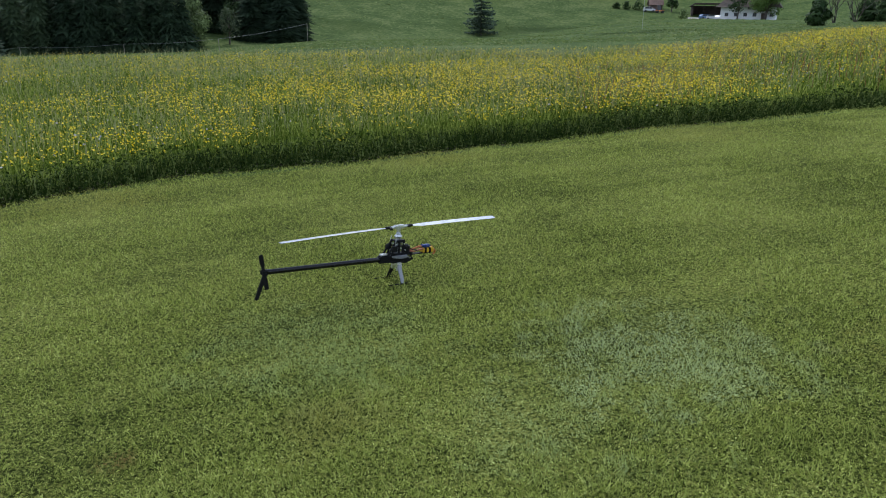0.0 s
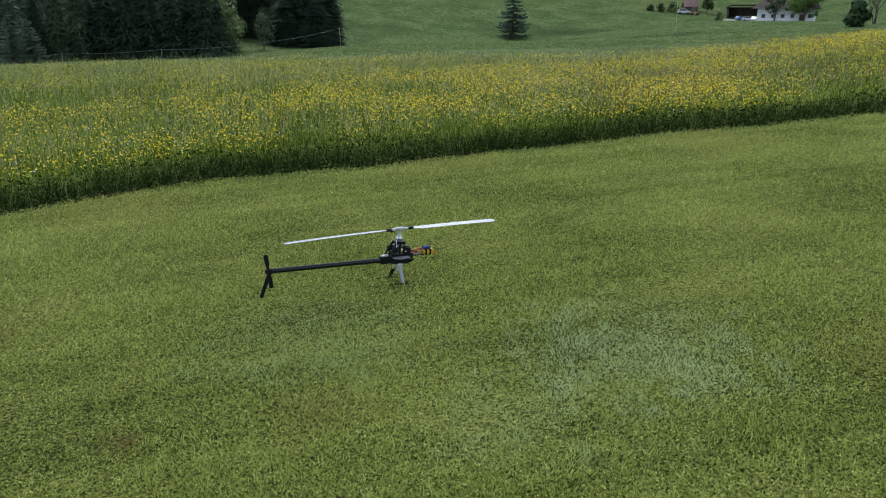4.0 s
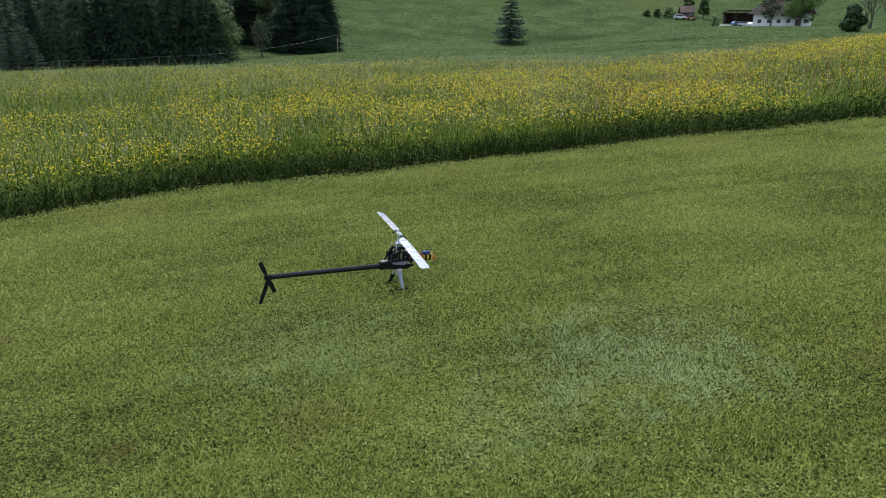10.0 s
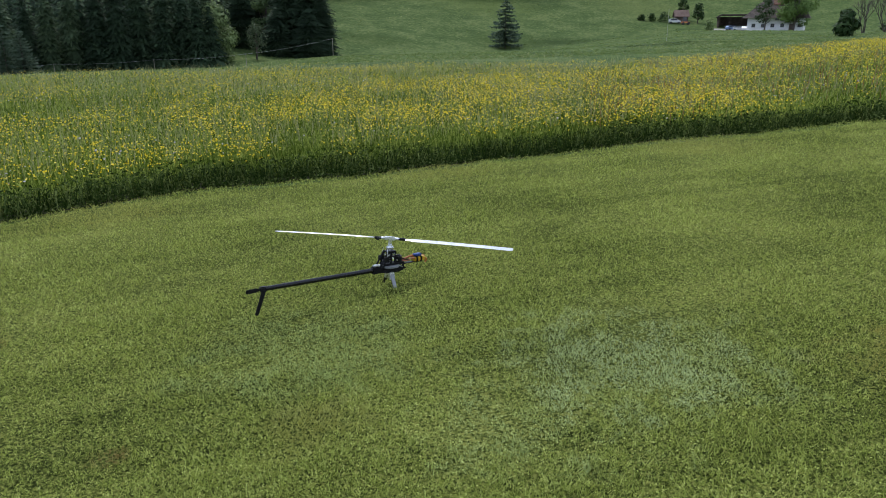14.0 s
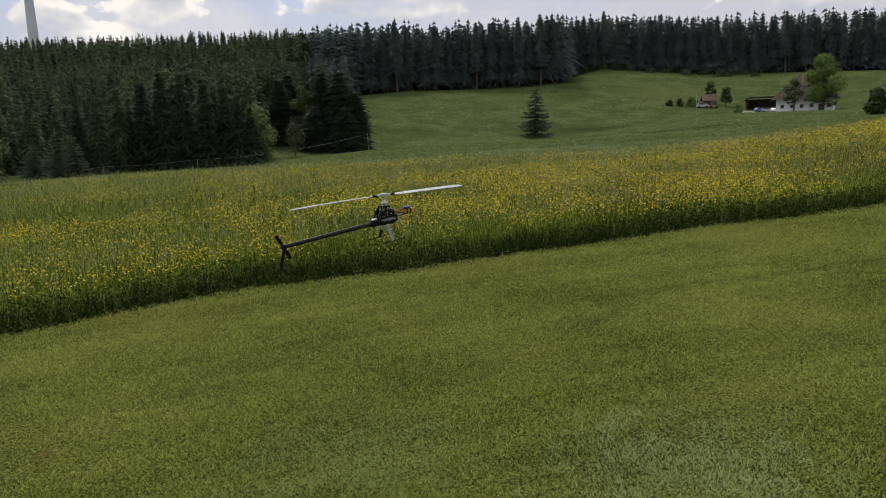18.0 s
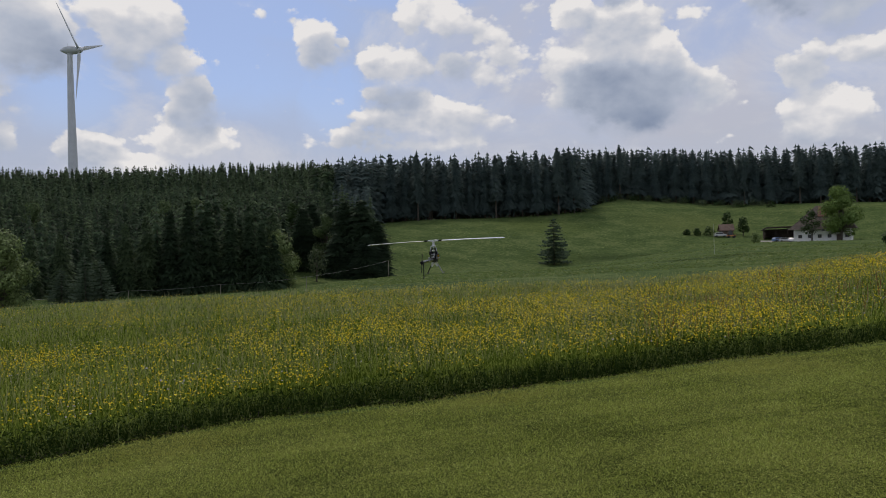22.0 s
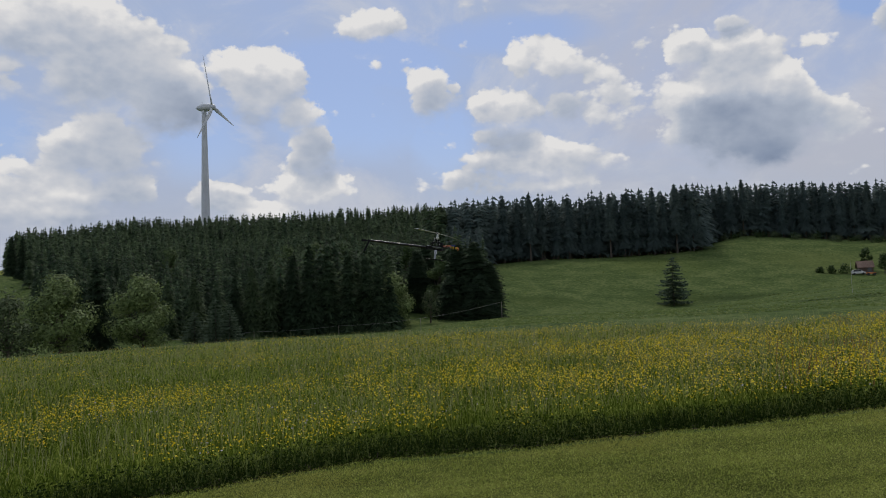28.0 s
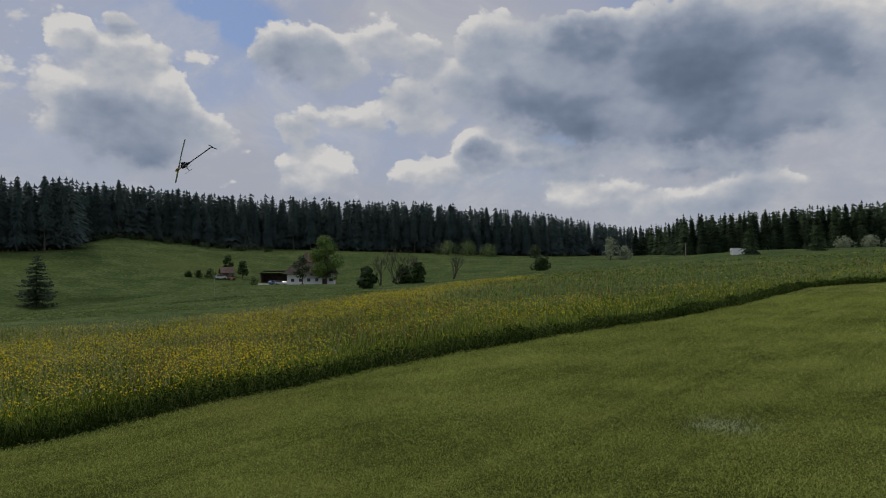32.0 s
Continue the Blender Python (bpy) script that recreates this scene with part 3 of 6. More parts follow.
def ground_z(x, y):
    x, y = np.asarray(x, float), np.asarray(y, float)
    r, az = np.hypot(x, y), np.degrees(np.arctan2(x, y))
    rows = np.array(LAND)
    crest, r1, z1, r2, z2, r3, z3 = (np.interp(az, rows[:, 0], rows[:, k]) for k in range(1, 8))
    scale = np.minimum(1, crest / np.maximum(r, 1e-6))
    near = 0.038 * x * scale - 0.0103 * y * scale
    z = near + (z1 - near) * ease((r - crest) / (r1 - crest))
    t2 = np.clip((r - r1) / (r2 - r1), 0, 1)
    z = z + (z2 - z1) * (0.5 * t2 + 0.5 * ease(t2))
    z = z + (z3 - z2) * ease((r - r2) / (r3 - r2))
    far = np.clip((r - 60) / 100, 0, 1)
    z = z + far * (0.5 * np.sin(x / 23 + 1) * np.sin(y / 31) + 0.25 * np.sin(x / 9 + y / 13))
    return z


def gz(x, y):
    return float(ground_z(x, y))


def polar(az, r):
    return r * math.sin(radians(az)), r * math.cos(radians(az))


def ground_sheet():
    az = np.radians(np.concatenate([np.arange(-180, -60, 8), np.arange(-60, 80, 1.0), np.arange(80, 180, 8)]))
    rr = np.concatenate([[0.4], np.geomspace(1.0, 60, 44), np.geomspace(63, 600, 70), np.geomspace(640, 4500, 14)])
    A, R = np.meshgrid(az, rr)
    X, Y = R * np.sin(A), R * np.cos(A)
    V = np.stack([X, Y, ground_z(X, Y)], -1).reshape(-1, 3)
    n, k = len(az), len(rr)
    V = np.vstack([V, [[0, 0, gz(0, 0)]]])
    tris = []
    for i in range(k - 1):
        a = i * n + np.arange(n)
        b = i * n + (np.arange(n) + 1) % n
        tris += [np.stack([a, b, b + n], 1), np.stack([a, b + n, a + n], 1)]
    tris.append(np.stack([np.full(n, len(V) - 1), (np.arange(n) + 1) % n, np.arange(n)], 1))
    T = np.concatenate(tris)[:, ::-1]
    me = mesh_of("ground", V, T, [M["pasture"]])
    me.polygons.foreach_set("use_smooth", np.ones(len(T), bool))
    tagged(new("ground", me), "rolling green pasture ground of a hill valley", "ground", kind="structure")


# the mown lawn ends at this line (x, y)
EDGE = ((-16, -5.5), (-9, 2.6), (-6, 5.7), (-4.3, 7.3), (-3.0, 8.3), (-1.4, 9.0), (0.9, 9.75), (2.6, 10.4), (4.1, 10.9), (6.5, 11.5), (8.3, 12.1), (13.9, 12.9), (18.8, 13.15), (24.5, 14.4), (34.5, 17.3), (37, 16.4), (39, 15.3), (60, 6.0), (80, -2.0))


def edge_y(x):
    e = np.array(EDGE)
    x = np.asarray(x, float)
    return np.interp(x, e[:, 0], e[:, 1]) - 0.13 - 0.20 * ease((x + 3) / 3) + 0.06 * np.sin(x * 2.1) + 0.04 * np.sin(x * 5.3 + 1)


def lawn_sheet():
    xs = np.concatenate([np.arange(-16, 40, 0.25), np.arange(40, 75, 1.0)])
    ts = np.linspace(0, 1, 50) ** 0.7
    ye = edge_y(xs)
    X = np.repeat(xs[None], len(ts), 0)
    Y = -18 + (ye[None] + 18) * ts[:, None]
    Z = ground_z(X, Y) + 0.02 + 0.006 * np.sin(X * 3.1) * np.sin(Y * 2.7)
    Z[-1] -= 0.03
    V = np.stack([X, Y, Z], -1).reshape(-1, 3)
    n = len(xs)
    a = (np.arange(len(ts) - 1)[:, None] * n + np.arange(n - 1)[None]).ravel()
    T = np.concatenate([np.stack([a, a + 1, a + n + 1], 1), np.stack([a, a + n + 1, a + n], 1)])
    me = mesh_of("lawn", V, T, [M["lawn"]])
    me.polygons.foreach_set("use_smooth", np.ones(len(T), bool))
    tagged(new("lawn", me), "short mown lawn with pale and yellowish patches", "lawn", kind="structure")


def soil_shade_strip():
    """The strip of bare soil where the uncut meadow begins, dark also for the shade under the herbs."""
    xs = np.arange(-13, 45, 0.2)
    V, T = [], []
    for k in range(4):
        y = edge_y(xs) + 0.01 + 0.17 * k
        V.append(np.stack([xs, y, ground_z(xs, y) + 0.012 + 0.012 * np.sin(xs * 7 + k * 2)], 1))
    n = len(xs)
    for k in range(3):
        a = k * n + np.arange(n - 1)
        T += [np.stack([a, a + 1, a + n + 1], 1), np.stack([a, a + n + 1, a + n], 1)]
    tagged(new("soil_shade_strip", mesh_of("soil_shade_strip", np.vstack(V), np.vstack(T), [M["soil"]])), "dark soil strip with painted shade along the edge of the meadow", "soil", kind="structure")


rng = np.random.default_rng(7)


def value_noise(x, y, scale, seed=0):
    """Smooth noise from 0 to 1 on the plane."""
    g = np.random.default_rng(seed).random((64, 64))
    u, v = x / scale + 100, y / scale + 100
    i, j = np.floor(u).astype(int), np.floor(v).astype(int)
    fu, fv = ease(u - i), ease(v - j)
    i0, i1, j0, j1 = i % 64, (i + 1) % 64, j % 64, (j + 1) % 64
    return (g[i0, j0] * (1 - fu) + g[i1, j0] * fu) * (1 - fv) + (g[i0, j1] * (1 - fu) + g[i1, j1] * fu) * fv


def blades(x, y, z, h, w, lean, two=False):
    """Grass blades as one triangle, or as two pieces that bend over."""
    n = len(x)
    a, b = rng.random(n) * 2 * np.pi, rng.random(n) * 2 * np.pi
    sx, sy = np.cos(a) * w / 2, np.sin(a) * w / 2
    lx, ly = np.cos(b) * lean * h, np.sin(b) * lean * h
    base = np.stack([x, y, z], 1)
    side = np.stack([sx, sy, np.zeros(n)], 1)
    tip = base + np.stack([lx, ly, h * np.sqrt(np.maximum(0.05, 1 - lean ** 2))], 1)
    if not two:
        V = np.stack([base - side, base + side, tip], 1).reshape(-1, 3)
        return V, np.arange(3 * n).reshape(-1, 3)
    mid = base + np.stack([lx * 0.32, ly * 0.32, h * 0.62], 1)
    V = np.stack([base - side, base + side, mid - side * 0.8, mid + side * 0.8, tip], 1).reshape(-1, 3)
    k = np.arange(n)[:, None] * 5
    T = np.concatenate([k + [0, 1, 3], k + [0, 3, 2], k + [2, 3, 4]], 1).reshape(-1, 3)
    return V, T


def stuff(name, V, T, mat, label, category):
    ob = new(name, mesh_of(name, V, T, [mat]))
    return tagged(ob, label, category, kind="stuff")


def lawn_grass():
    n = 1300000
    u = rng.random(n)
    r = (2.1 ** 0.5 + u * (32 ** 0.5 - 2.1 ** 0.5)) ** 2
    azd = -45 + 117 * rng.random(n)
    az = np.radians(azd)
    x, y = r * np.sin(az), r * np.cos(az)
    ok = (y < edge_y(x) - 0.02) & ((azd < 43) | (r > 5.5)) & ((azd > -35) | (r > 3.6)) & ((azd > -38) | (r > 5.0)) & (rng.random(n) < np.minimum(ease((azd + 45) / 4), ease((72 - azd) / 5)))
    x, y, r = x[ok], y[ok], r[ok]
    bare = np.minimum(np.hypot(x + 1.79, y - 4.86), np.hypot(x - 5.6, y - 8.6)) < 0.035 + 0.05 * rng.random(len(x))
    x, y, r = x[~bare], y[~bare], r[~bare]
    tuft = value_noise(x, y, 0.035, 3) * 0.5 + value_noise(x, y, 0.09, 13) * 0.3 + value_noise(x, y, 0.4, 4) * 0.2
    tuft = np.clip(0.5 + 1.4 * (tuft - 0.5), 0, 1)
    cut = int(len(x) * 0.60)
    top = ground_z(x, y) + 0.017
    h = (0.012 + 0.030 * rng.random(len(x))) * (0.15 + 1.4 * tuft) * (1 + r / 25)
    w = (0.0028 + 0.0034 * rng.random(len(x))) * (0.8 + r / 13)
    V, T = blades(x[:cut], y[:cut], top[:cut], h[:cut] * 0.95, w[:cut] * 1.3, 0.35 + 0.55 * rng.random(cut))
    q = 45000
    rf, af = 29 + 36 * rng.random(q), np.radians(35 + 40 * rng.random(q))
    xf, yf = rf * np.sin(af), rf * np.cos(af)
    ok = yf < edge_y(xf) - 0.05
    xf, yf, rf = xf[ok], yf[ok], rf[ok]
    Vf, Tf = blades(xf, yf, ground_z(xf, yf) + 0.017, 0.03 + 0.04 * rng.random(len(xf)), (0.0030 + 0.0034 * rng.random(len(xf))) * (0.75 + rf / 6), 0.5 + 0.45 * rng.random(len(xf)))
    V, T = np.vstack([V, Vf]), np.vstack([T, Tf + len(V)])
    stuff("lawn_grass", V, T, M["lawn_blade"], "short mown green lawn grass blades", "grass")
    P = np.stack([x, y, top + h * (0.2 + 0.8 * rng.random(len(x)))], 1)[cut:]
    V, T = leaves(P, ((0.0034 + 0.0046 * rng.random(len(x))) * (0.75 + r / 15))[cut:], flat=0.4)
    stuff("lawn_clover", V, T, M["lawn_blade"], "small clover leaves in the mown lawn", "grass")


def pasture_grass():
    """Tussocks standing out of the grazed slope beyond the meadow."""
    n = 74000
    az = -41 + 104 * rng.random(n)
    r = 50 * (340 / 50) ** rng.random(n)
    near, far = np.array(NEAR_FRONT), np.array(FAR_FRONT)
    limit = np.where(az < -5.2, np.interp(az, near[:, 0], near[:, 1]), np.interp(az, far[:, 0], far[:, 1]))
    ok = (r > crest_of(az) * 1.05) & (r < limit + 4)
    az, r = az[ok], r[ok]
    x, y = r * np.sin(np.radians(az)), r * np.cos(np.radians(az))
    rough = value_noise(x, y, 9.0, 61) * 0.6 + value_noise(x, y, 2.4, 62) * 0.4
    ok = rng.random(len(x)) < 0.25 + 1.2 * np.clip(rough - 0.2, 0, 1)
    x, y, r, rough = x[ok], y[ok], r[ok], rough[ok]
    h = (0.06 + 0.13 * rng.random(len(x))) * (0.4 + rough) * (0.5 + r / 220)
    w = (0.22 + 0.40 * rng.random(len(x))) * (0.4 + r / 200)
    V, T = blades(x, y, ground_z(x, y), h, w, 0.5 + 0.4 * rng.random(len(x)))
    stuff("pasture_grass", V, T, M["pasture_tuft"], "uneven grass tussocks on the grazed slope", "grass")


def crest_of(az):
    rows = np.array(LAND)
    return np.interp(az, rows[:, 0], rows[:, 1])


def meadow_points(n, start=0.0, far=1.15, power=2.0, reach=175):
    """Points of the uncut meadow, thinning out with distance."""
    az = -48 + 122 * rng.random(n)
    lim = np.minimum(crest_of(az) * far, reach)
    u = rng.random(n)
    r = 7.0 * (lim / 7.0) ** (u ** (1 / power) if power > 1 else u)
    a = np.radians(az)
    x, y = r * np.sin(a), r * np.cos(a)
    ok = y > edge_y(x) + start
    return x[ok], y[ok], r[ok], az[ok]


def meadow():
    x, y, r, az = meadow_points(190000, 0.24, power=1.3)
    slope = ease((az - 30) / 10) * ease((y - edge_y(x) - 3) / 6) * ease((r - 18) / 10)
    ok = rng.random(len(x)) > 0.55 * slope
    x, y, r, az, slope = x[ok], y[ok], r[ok], az[ok], slope[ok]
    front = np.clip((y - edge_y(x)) / 0.8, 0, 1)
    h = (0.24 + 0.30 * rng.random(len(x))) * (0.5 + 0.5 * front) * (0.75 + 0.5 * value_noise(x, y, 1.6, 8)) * (1 - 0.5 * slope)
    w = (0.0045 + 0.0065 * rng.random(len(x))) * (0.7 + np.minimum(r, 24) / 16 + np.maximum(r - 24, 0) / 60)
    V, T = blades(x, y, ground_z(x, y), h, w, 0.2 + 0.7 * rng.random(len(x)) ** 1.2, two=True)
    stuff("meadow_grass", V, T, M["meadow_blade"], "tall uncut green meadow grass", "grass")
    # leafy undergrowth that fills the meadow
    x, y, r, az = meadow_points(52000, 0.25, power=1.3)
    z = ground_z(x, y) + 0.12 + 0.30 * rng.random(len(x)) * (0.7 + 0.5 * value_noise(x, y, 1.6, 8))
    V, T = leaves(np.stack([x, y, z], 1), (0.012 + 0.014 * rng.random(len(x))) * (0.7 + r / 18), flat=0.2)
    stuff("meadow_leaves", V, T, M["meadow_blade"], "leafy green meadow herbs", "plants")
    # seed heads above the grass
    x, y, r, az = meadow_points(30000, 0.35, power=1.5)
    h = (0.12 + 0.26 * rng.random(len(x))) * (0.7 + 0.5 * value_noise(x, y, 2.2, 71))
    V, T = blades(x, y, ground_z(x, y) + 0.33, h, (0.0040 + 0.003 * rng.random(len(x))) * (0.5 + r / 28), 0.15 + 0.5 * rng.random(len(x)), two=True)
    stuff("seed_heads", V, T, M["seed"], "pale grass seed heads above the meadow", "grass")
    # tall flowering stems that stand above the rest on the crest
    x, y, r, az = meadow_points(16000, 2.0, power=3.0)
    ok = (r > 0.55 * crest_of(az)) & (r < 60)
    x, y, r = x[ok], y[ok], r[ok]
    V, T = blades(x, y, ground_z(x, y) + 0.05, (0.48 + 0.36 * rng.random(len(x))) * (0.8 + 0.35 * value_noise(x, y, 1.1, 81)), (0.004 + 0.004 * rng.random(len(x))) * (0.5 + r / 34), 0.1 + 0.45 * rng.random(len(x)), two=True)
    stuff("tall_grass", V, T, M["seed"], "tall pale flowering grass stems on the crest of the meadow", "grass")
    # broad dark herbs and long drooping leaves along the mown edge
    n = 92000
    s = rng.random(n)
    x = -12 + 52 * s ** 1.5
    y = edge_y(x) + 0.50 * rng.random(n) ** 1.3
    d = y - edge_y(x)
    z = ground_z(x, y) + (0.02 + rng.random(n) * 0.27) * np.clip(0.2 + d / 0.45, 0, 1) * (0.6 + 0.8 * value_noise(x, y, 0.7, 5))
    V, T = leaves(np.stack([x, y, z], 1), (0.009 + 0.019 * rng.random(n)) * (1 + np.maximum(x, 0) / 30), flat=0.5)
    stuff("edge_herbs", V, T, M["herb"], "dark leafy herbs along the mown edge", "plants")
    n = 16000
    x = -12 + 52 * rng.random(n) ** 1.5
    y = edge_y(x) + 0.02 + 0.5 * rng.random(n)
    V, T = blades(x, y, ground_z(x, y) + 0.02, 0.14 + 0.24 * rng.random(n), 0.005 + 0.006 * rng.random(n), 0.45 + 0.5 * rng.random(n), two=True)
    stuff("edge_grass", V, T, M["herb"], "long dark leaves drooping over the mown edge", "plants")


def leaves(P, size, flat=0.0, out=None):
    """Small leaf-shaped quads of two triangles at the points, turned at random or lying about the crown's outside."""
    n = len(P)
    a = rng.normal(size=(n, 3))
    a[:, 2] *= 1 - flat
    if out is not None:
        a = np.cross(out + 0.35 * rng.normal(size=(n, 3)), a)
    a /= np.linalg.norm(a, axis=1)[:, None]
    b = np.cross(a, rng.normal(size=(n, 3)) if out is None else out + 0.25 * rng.normal(size=(n, 3)))
    b /= np.linalg.norm(b, axis=1)[:, None] + 1e-9
    s = np.asarray(size)[:, None]
    V = np.stack([P - a * s, P + b * s * 0.55, P + a * s, P - b * s * 0.55], 1).reshape(-1, 3)
    k = np.arange(n)[:, None] * 4
    return V, np.concatenate([k + [0, 1, 2], k + [0, 2, 3]], 1).reshape(-1, 3)


def flower_mesh(x, y, z, size, petals=5):
    """Open cups: a fan of petals round a low centre."""
    n = len(x)
    c = np.stack([x, y, z], 1)
    tilt = rng.normal(size=(n, 3)) * 0.6
    up = np.array([0, 0, 1.0]) + tilt
    up /= np.linalg.norm(up, axis=1)[:, None]
    e1 = np.cross(up, rng.normal(size=(n, 3)))
    e1 /= np.linalg.norm(e1, axis=1)[:, None]
    e2 = np.cross(up, e1)
    V, s = [c - up * (size * 0.45)[:, None]], np.asarray(size)[:, None]
    for k in range(petals):
        t = 2 * np.pi * k / petals
        V.append(c + s * (np.cos(t) * e1 + np.sin(t) * e2))
    V = np.stack(V, 1).reshape(-1, 3)
    b = np.arange(n)[:, None] * (petals + 1)
    T = np.concatenate([b + [0, 1 + k, 1 + (k + 1) % petals] for k in range(petals)], 1).reshape(-1, 3)
    return V, T


def flowers():
    x, y, r, az = meadow_points(150000, 0.30, power=1.25)
    patch = value_noise(x, y, 2.6, 11) * 0.5 + value_noise(x, y, 0.7, 12) * 0.35 + value_noise(x, y, 0.25, 15) * 0.25
    patch = np.clip(0.5 + 1.5 * (patch - 0.52), 0, 1)
    rich = 0.42 + 0.24 * ease((az + 5) / 25) - 0.22 * ease((-az - 12) / 25) - 0.10 * ease((r - 13) / 8) + 0.5 * ease((az - 20) / 7) * ease((46 - az) / 6) * ease((r / crest_of(az) - 0.5) / 0.25) - 0.9 * ease((az - 34) / 8) * ease((y - edge_y(x) - 5) / 5) * (1 - 0.9 * ease((46 - az) / 6) * ease((r / crest_of(az) - 0.5) / 0.25))
    ok = patch * (0.72 + rng.random(len(x)) * 0.5) > 0.725 - rich * 0.44
    x, y, r = x[ok], y[ok], r[ok]
    z = ground_z(x, y) + (0.32 + 0.26 * rng.random(len(x))) * (0.65 + 0.35 * np.clip((y - edge_y(x)) / 0.9, 0, 1))
    size = (0.0086 + 0.0066 * rng.random(len(x))) * (0.80 + np.minimum(r, 30) / 44)
    V, T = flower_mesh(x, y, z, size, 4)
    n = 6000
    ac = 25 + 20 * rng.random(n) ** 0.8
    rc = crest_of(ac) * (0.72 + 0.34 * rng.random(n))
    xc, yc = rc * np.sin(np.radians(ac)), rc * np.cos(np.radians(ac))
    ok = (value_noise(xc, yc, 4.0, 51) + 0.4 * rng.random(n) > 0.45) & (yc > edge_y(xc) + 3) & (rng.random(n) < 0.85 * ease((ac - 25) / 7) * ease((46 - ac) / 3))
    xc, yc, rc = xc[ok], yc[ok], rc[ok]
    V2, T2 = flower_mesh(xc, yc, ground_z(xc, yc) + 0.38 + 0.22 * rng.random(len(xc)), 0.018 + 0.014 * rng.random(len(xc)), 4)
    V, T = np.vstack([V, V2]), np.vstack([T, T2 + len(V)])
    stuff("buttercups", V, T, M["buttercup"], "yellow buttercups scattered through the meadow", "flowers")
    x, y, r, az = meadow_points(3600, 0.15, power=1.2)
    ok = value_noise(x, y, 1.3, 21) > 0.6
    x, y, r = x[ok], y[ok], r[ok]
    z = ground_z(x, y) + 0.28 + 0.28 * rng.random(len(x))
    V, T = flower_mesh(x, y, z, (0.009 + 0.008 * rng.random(len(x))) * (0.7 + r / 40), 6)
    stuff("pale_meadow_flowers", V, T, M["white_petal"], "small pale lilac and white flowers in the meadow", "flowers")
    x, y, r, az = meadow_points(9000, 0.6, power=1.6)
    ok = (value_noise(x, y, 3.5, 31) > 0.5) & (az > 14)
    x, y, r = x[ok], y[ok], r[ok]
    h = 0.40 + 0.2 * rng.random(len(x))
    V, T = blades(x, y, ground_z(x, y) + 0.1, h, (0.007 + 0.005 * rng.random(len(x))) * (0.5 + r / 26), 0.25 * rng.random(len(x)), two=True)
    stuff("sorrel", V, T, M["sorrel"], "rust-red sorrel seed spikes in the meadow", "plants")


# ---- trees ----
def spruce_arrays(seed, h, rad, whorls, per, sprays, bare=0.06, droop=0.5, power=0.85, size=0.03, dome=0.0):
    """A spruce crown: ragged whorls of drooping boughs, each a star of uneven points, and loose needle sprays hanging from them."""
    g = np.random.default_rng(seed)
    V, T, tips, count = [], [], [], 0
    for k in range(whorls):
        f = bare + (0.985 - bare) * (k + 0.55 * g.random()) / whorls
        reach = rad * ((1 - f) ** power * (1 - dome) + dome * (1 - f ** 2.6) ** 0.75) * (0.86 + 0.28 * g.random()) + 0.010 * h
        m = max(5, int(per * (0.5 + 0.6 * (1 - f))))
        t = 6.283 * (np.arange(m) + 0.55 * g.random(m)) / m + 6.28 * g.random()
        L = reach * (0.70 + 0.42 * g.random(m))
        zt = f * h - L * droop * (0.65 + 0.6 * g.random(m))
        gap = t + 3.1416 / m
        Lv = reach * (0.34 + 0.2 * g.random(m))
        zv = f * h - Lv * droop * 0.75
        outer = np.stack([np.cos(t) * L, np.sin(t) * L, zt], 1)
        inner = np.stack([np.cos(gap) * Lv, np.sin(gap) * Lv, zv], 1)
        top = [[0.1 * reach * g.normal(), 0.1 * reach * g.normal(), min(f * h + 0.25 * reach + 0.012 * h, 1.0 * h)]]
        V.append(np.vstack([top, outer, inner]))
        i = np.arange(m)
        T.append(np.concatenate([np.stack([np.zeros(m, int), 1 + m + (i - 1) % m, 1 + i], 1), np.stack([np.zeros(m, int), 1 + i, 1 + m + i], 1)]) + count)
        count += 1 + 2 * m
        tips.append(np.concatenate([np.stack([t, L, np.full(m, f * h), zt], 1)] * 2))
    tips = np.concatenate(tips)
    q = tips[g.integers(0, len(tips), sprays)]
    s = (0.45 + 0.62 * g.random(sprays) ** 0.8)
    a = q[:, 0] + 0.16 * g.normal(size=sprays)
    r = q[:, 1] * s
    P = np.stack([np.cos(a) * r, np.sin(a) * r, q[:, 2] + (q[:, 3] - q[:, 2]) * s ** 1.2 + 0.006 * h * g.normal(size=sprays)], 1)
    b = a + 0.8 * g.normal(size=sprays)
    d = np.stack([np.cos(b), np.sin(b), -0.7 * droop + 0.45 * g.normal(size=sprays)], 1)
    d /= np.linalg.norm(d, axis=1)[:, None]
    w = np.cross(d, np.array([0, 0, 1.0]) + 0.5 * g.normal(size=(sprays, 3)))
    w /= np.linalg.norm(w, axis=1)[:, None] + 1e-9
    long = (size * h * (0.6 + 0.8 * g.random(sprays)))[:, None]
    V.append(np.stack([P - d * long * 0.4 + w * long * 0.3, P - d * long * 0.4 - w * long * 0.3, P + d * long * 0.8], 1).reshape(-1, 3))
    T.append(np.arange(3 * sprays).reshape(-1, 3) + count)
    count += 3 * sprays
    # the leader at the tip
    V.append(np.array([[0, 0, 1.0 * h]] + [[0.012 * h * math.cos(t), 0.012 * h * math.sin(t), 0.94 * h] for t in (0, 2.1, 4.2)]))
    T.append(np.array([(0, 1, 2), (0, 2, 3), (0, 3, 1)]) + count)
    return np.vstack(V), np.vstack(T)


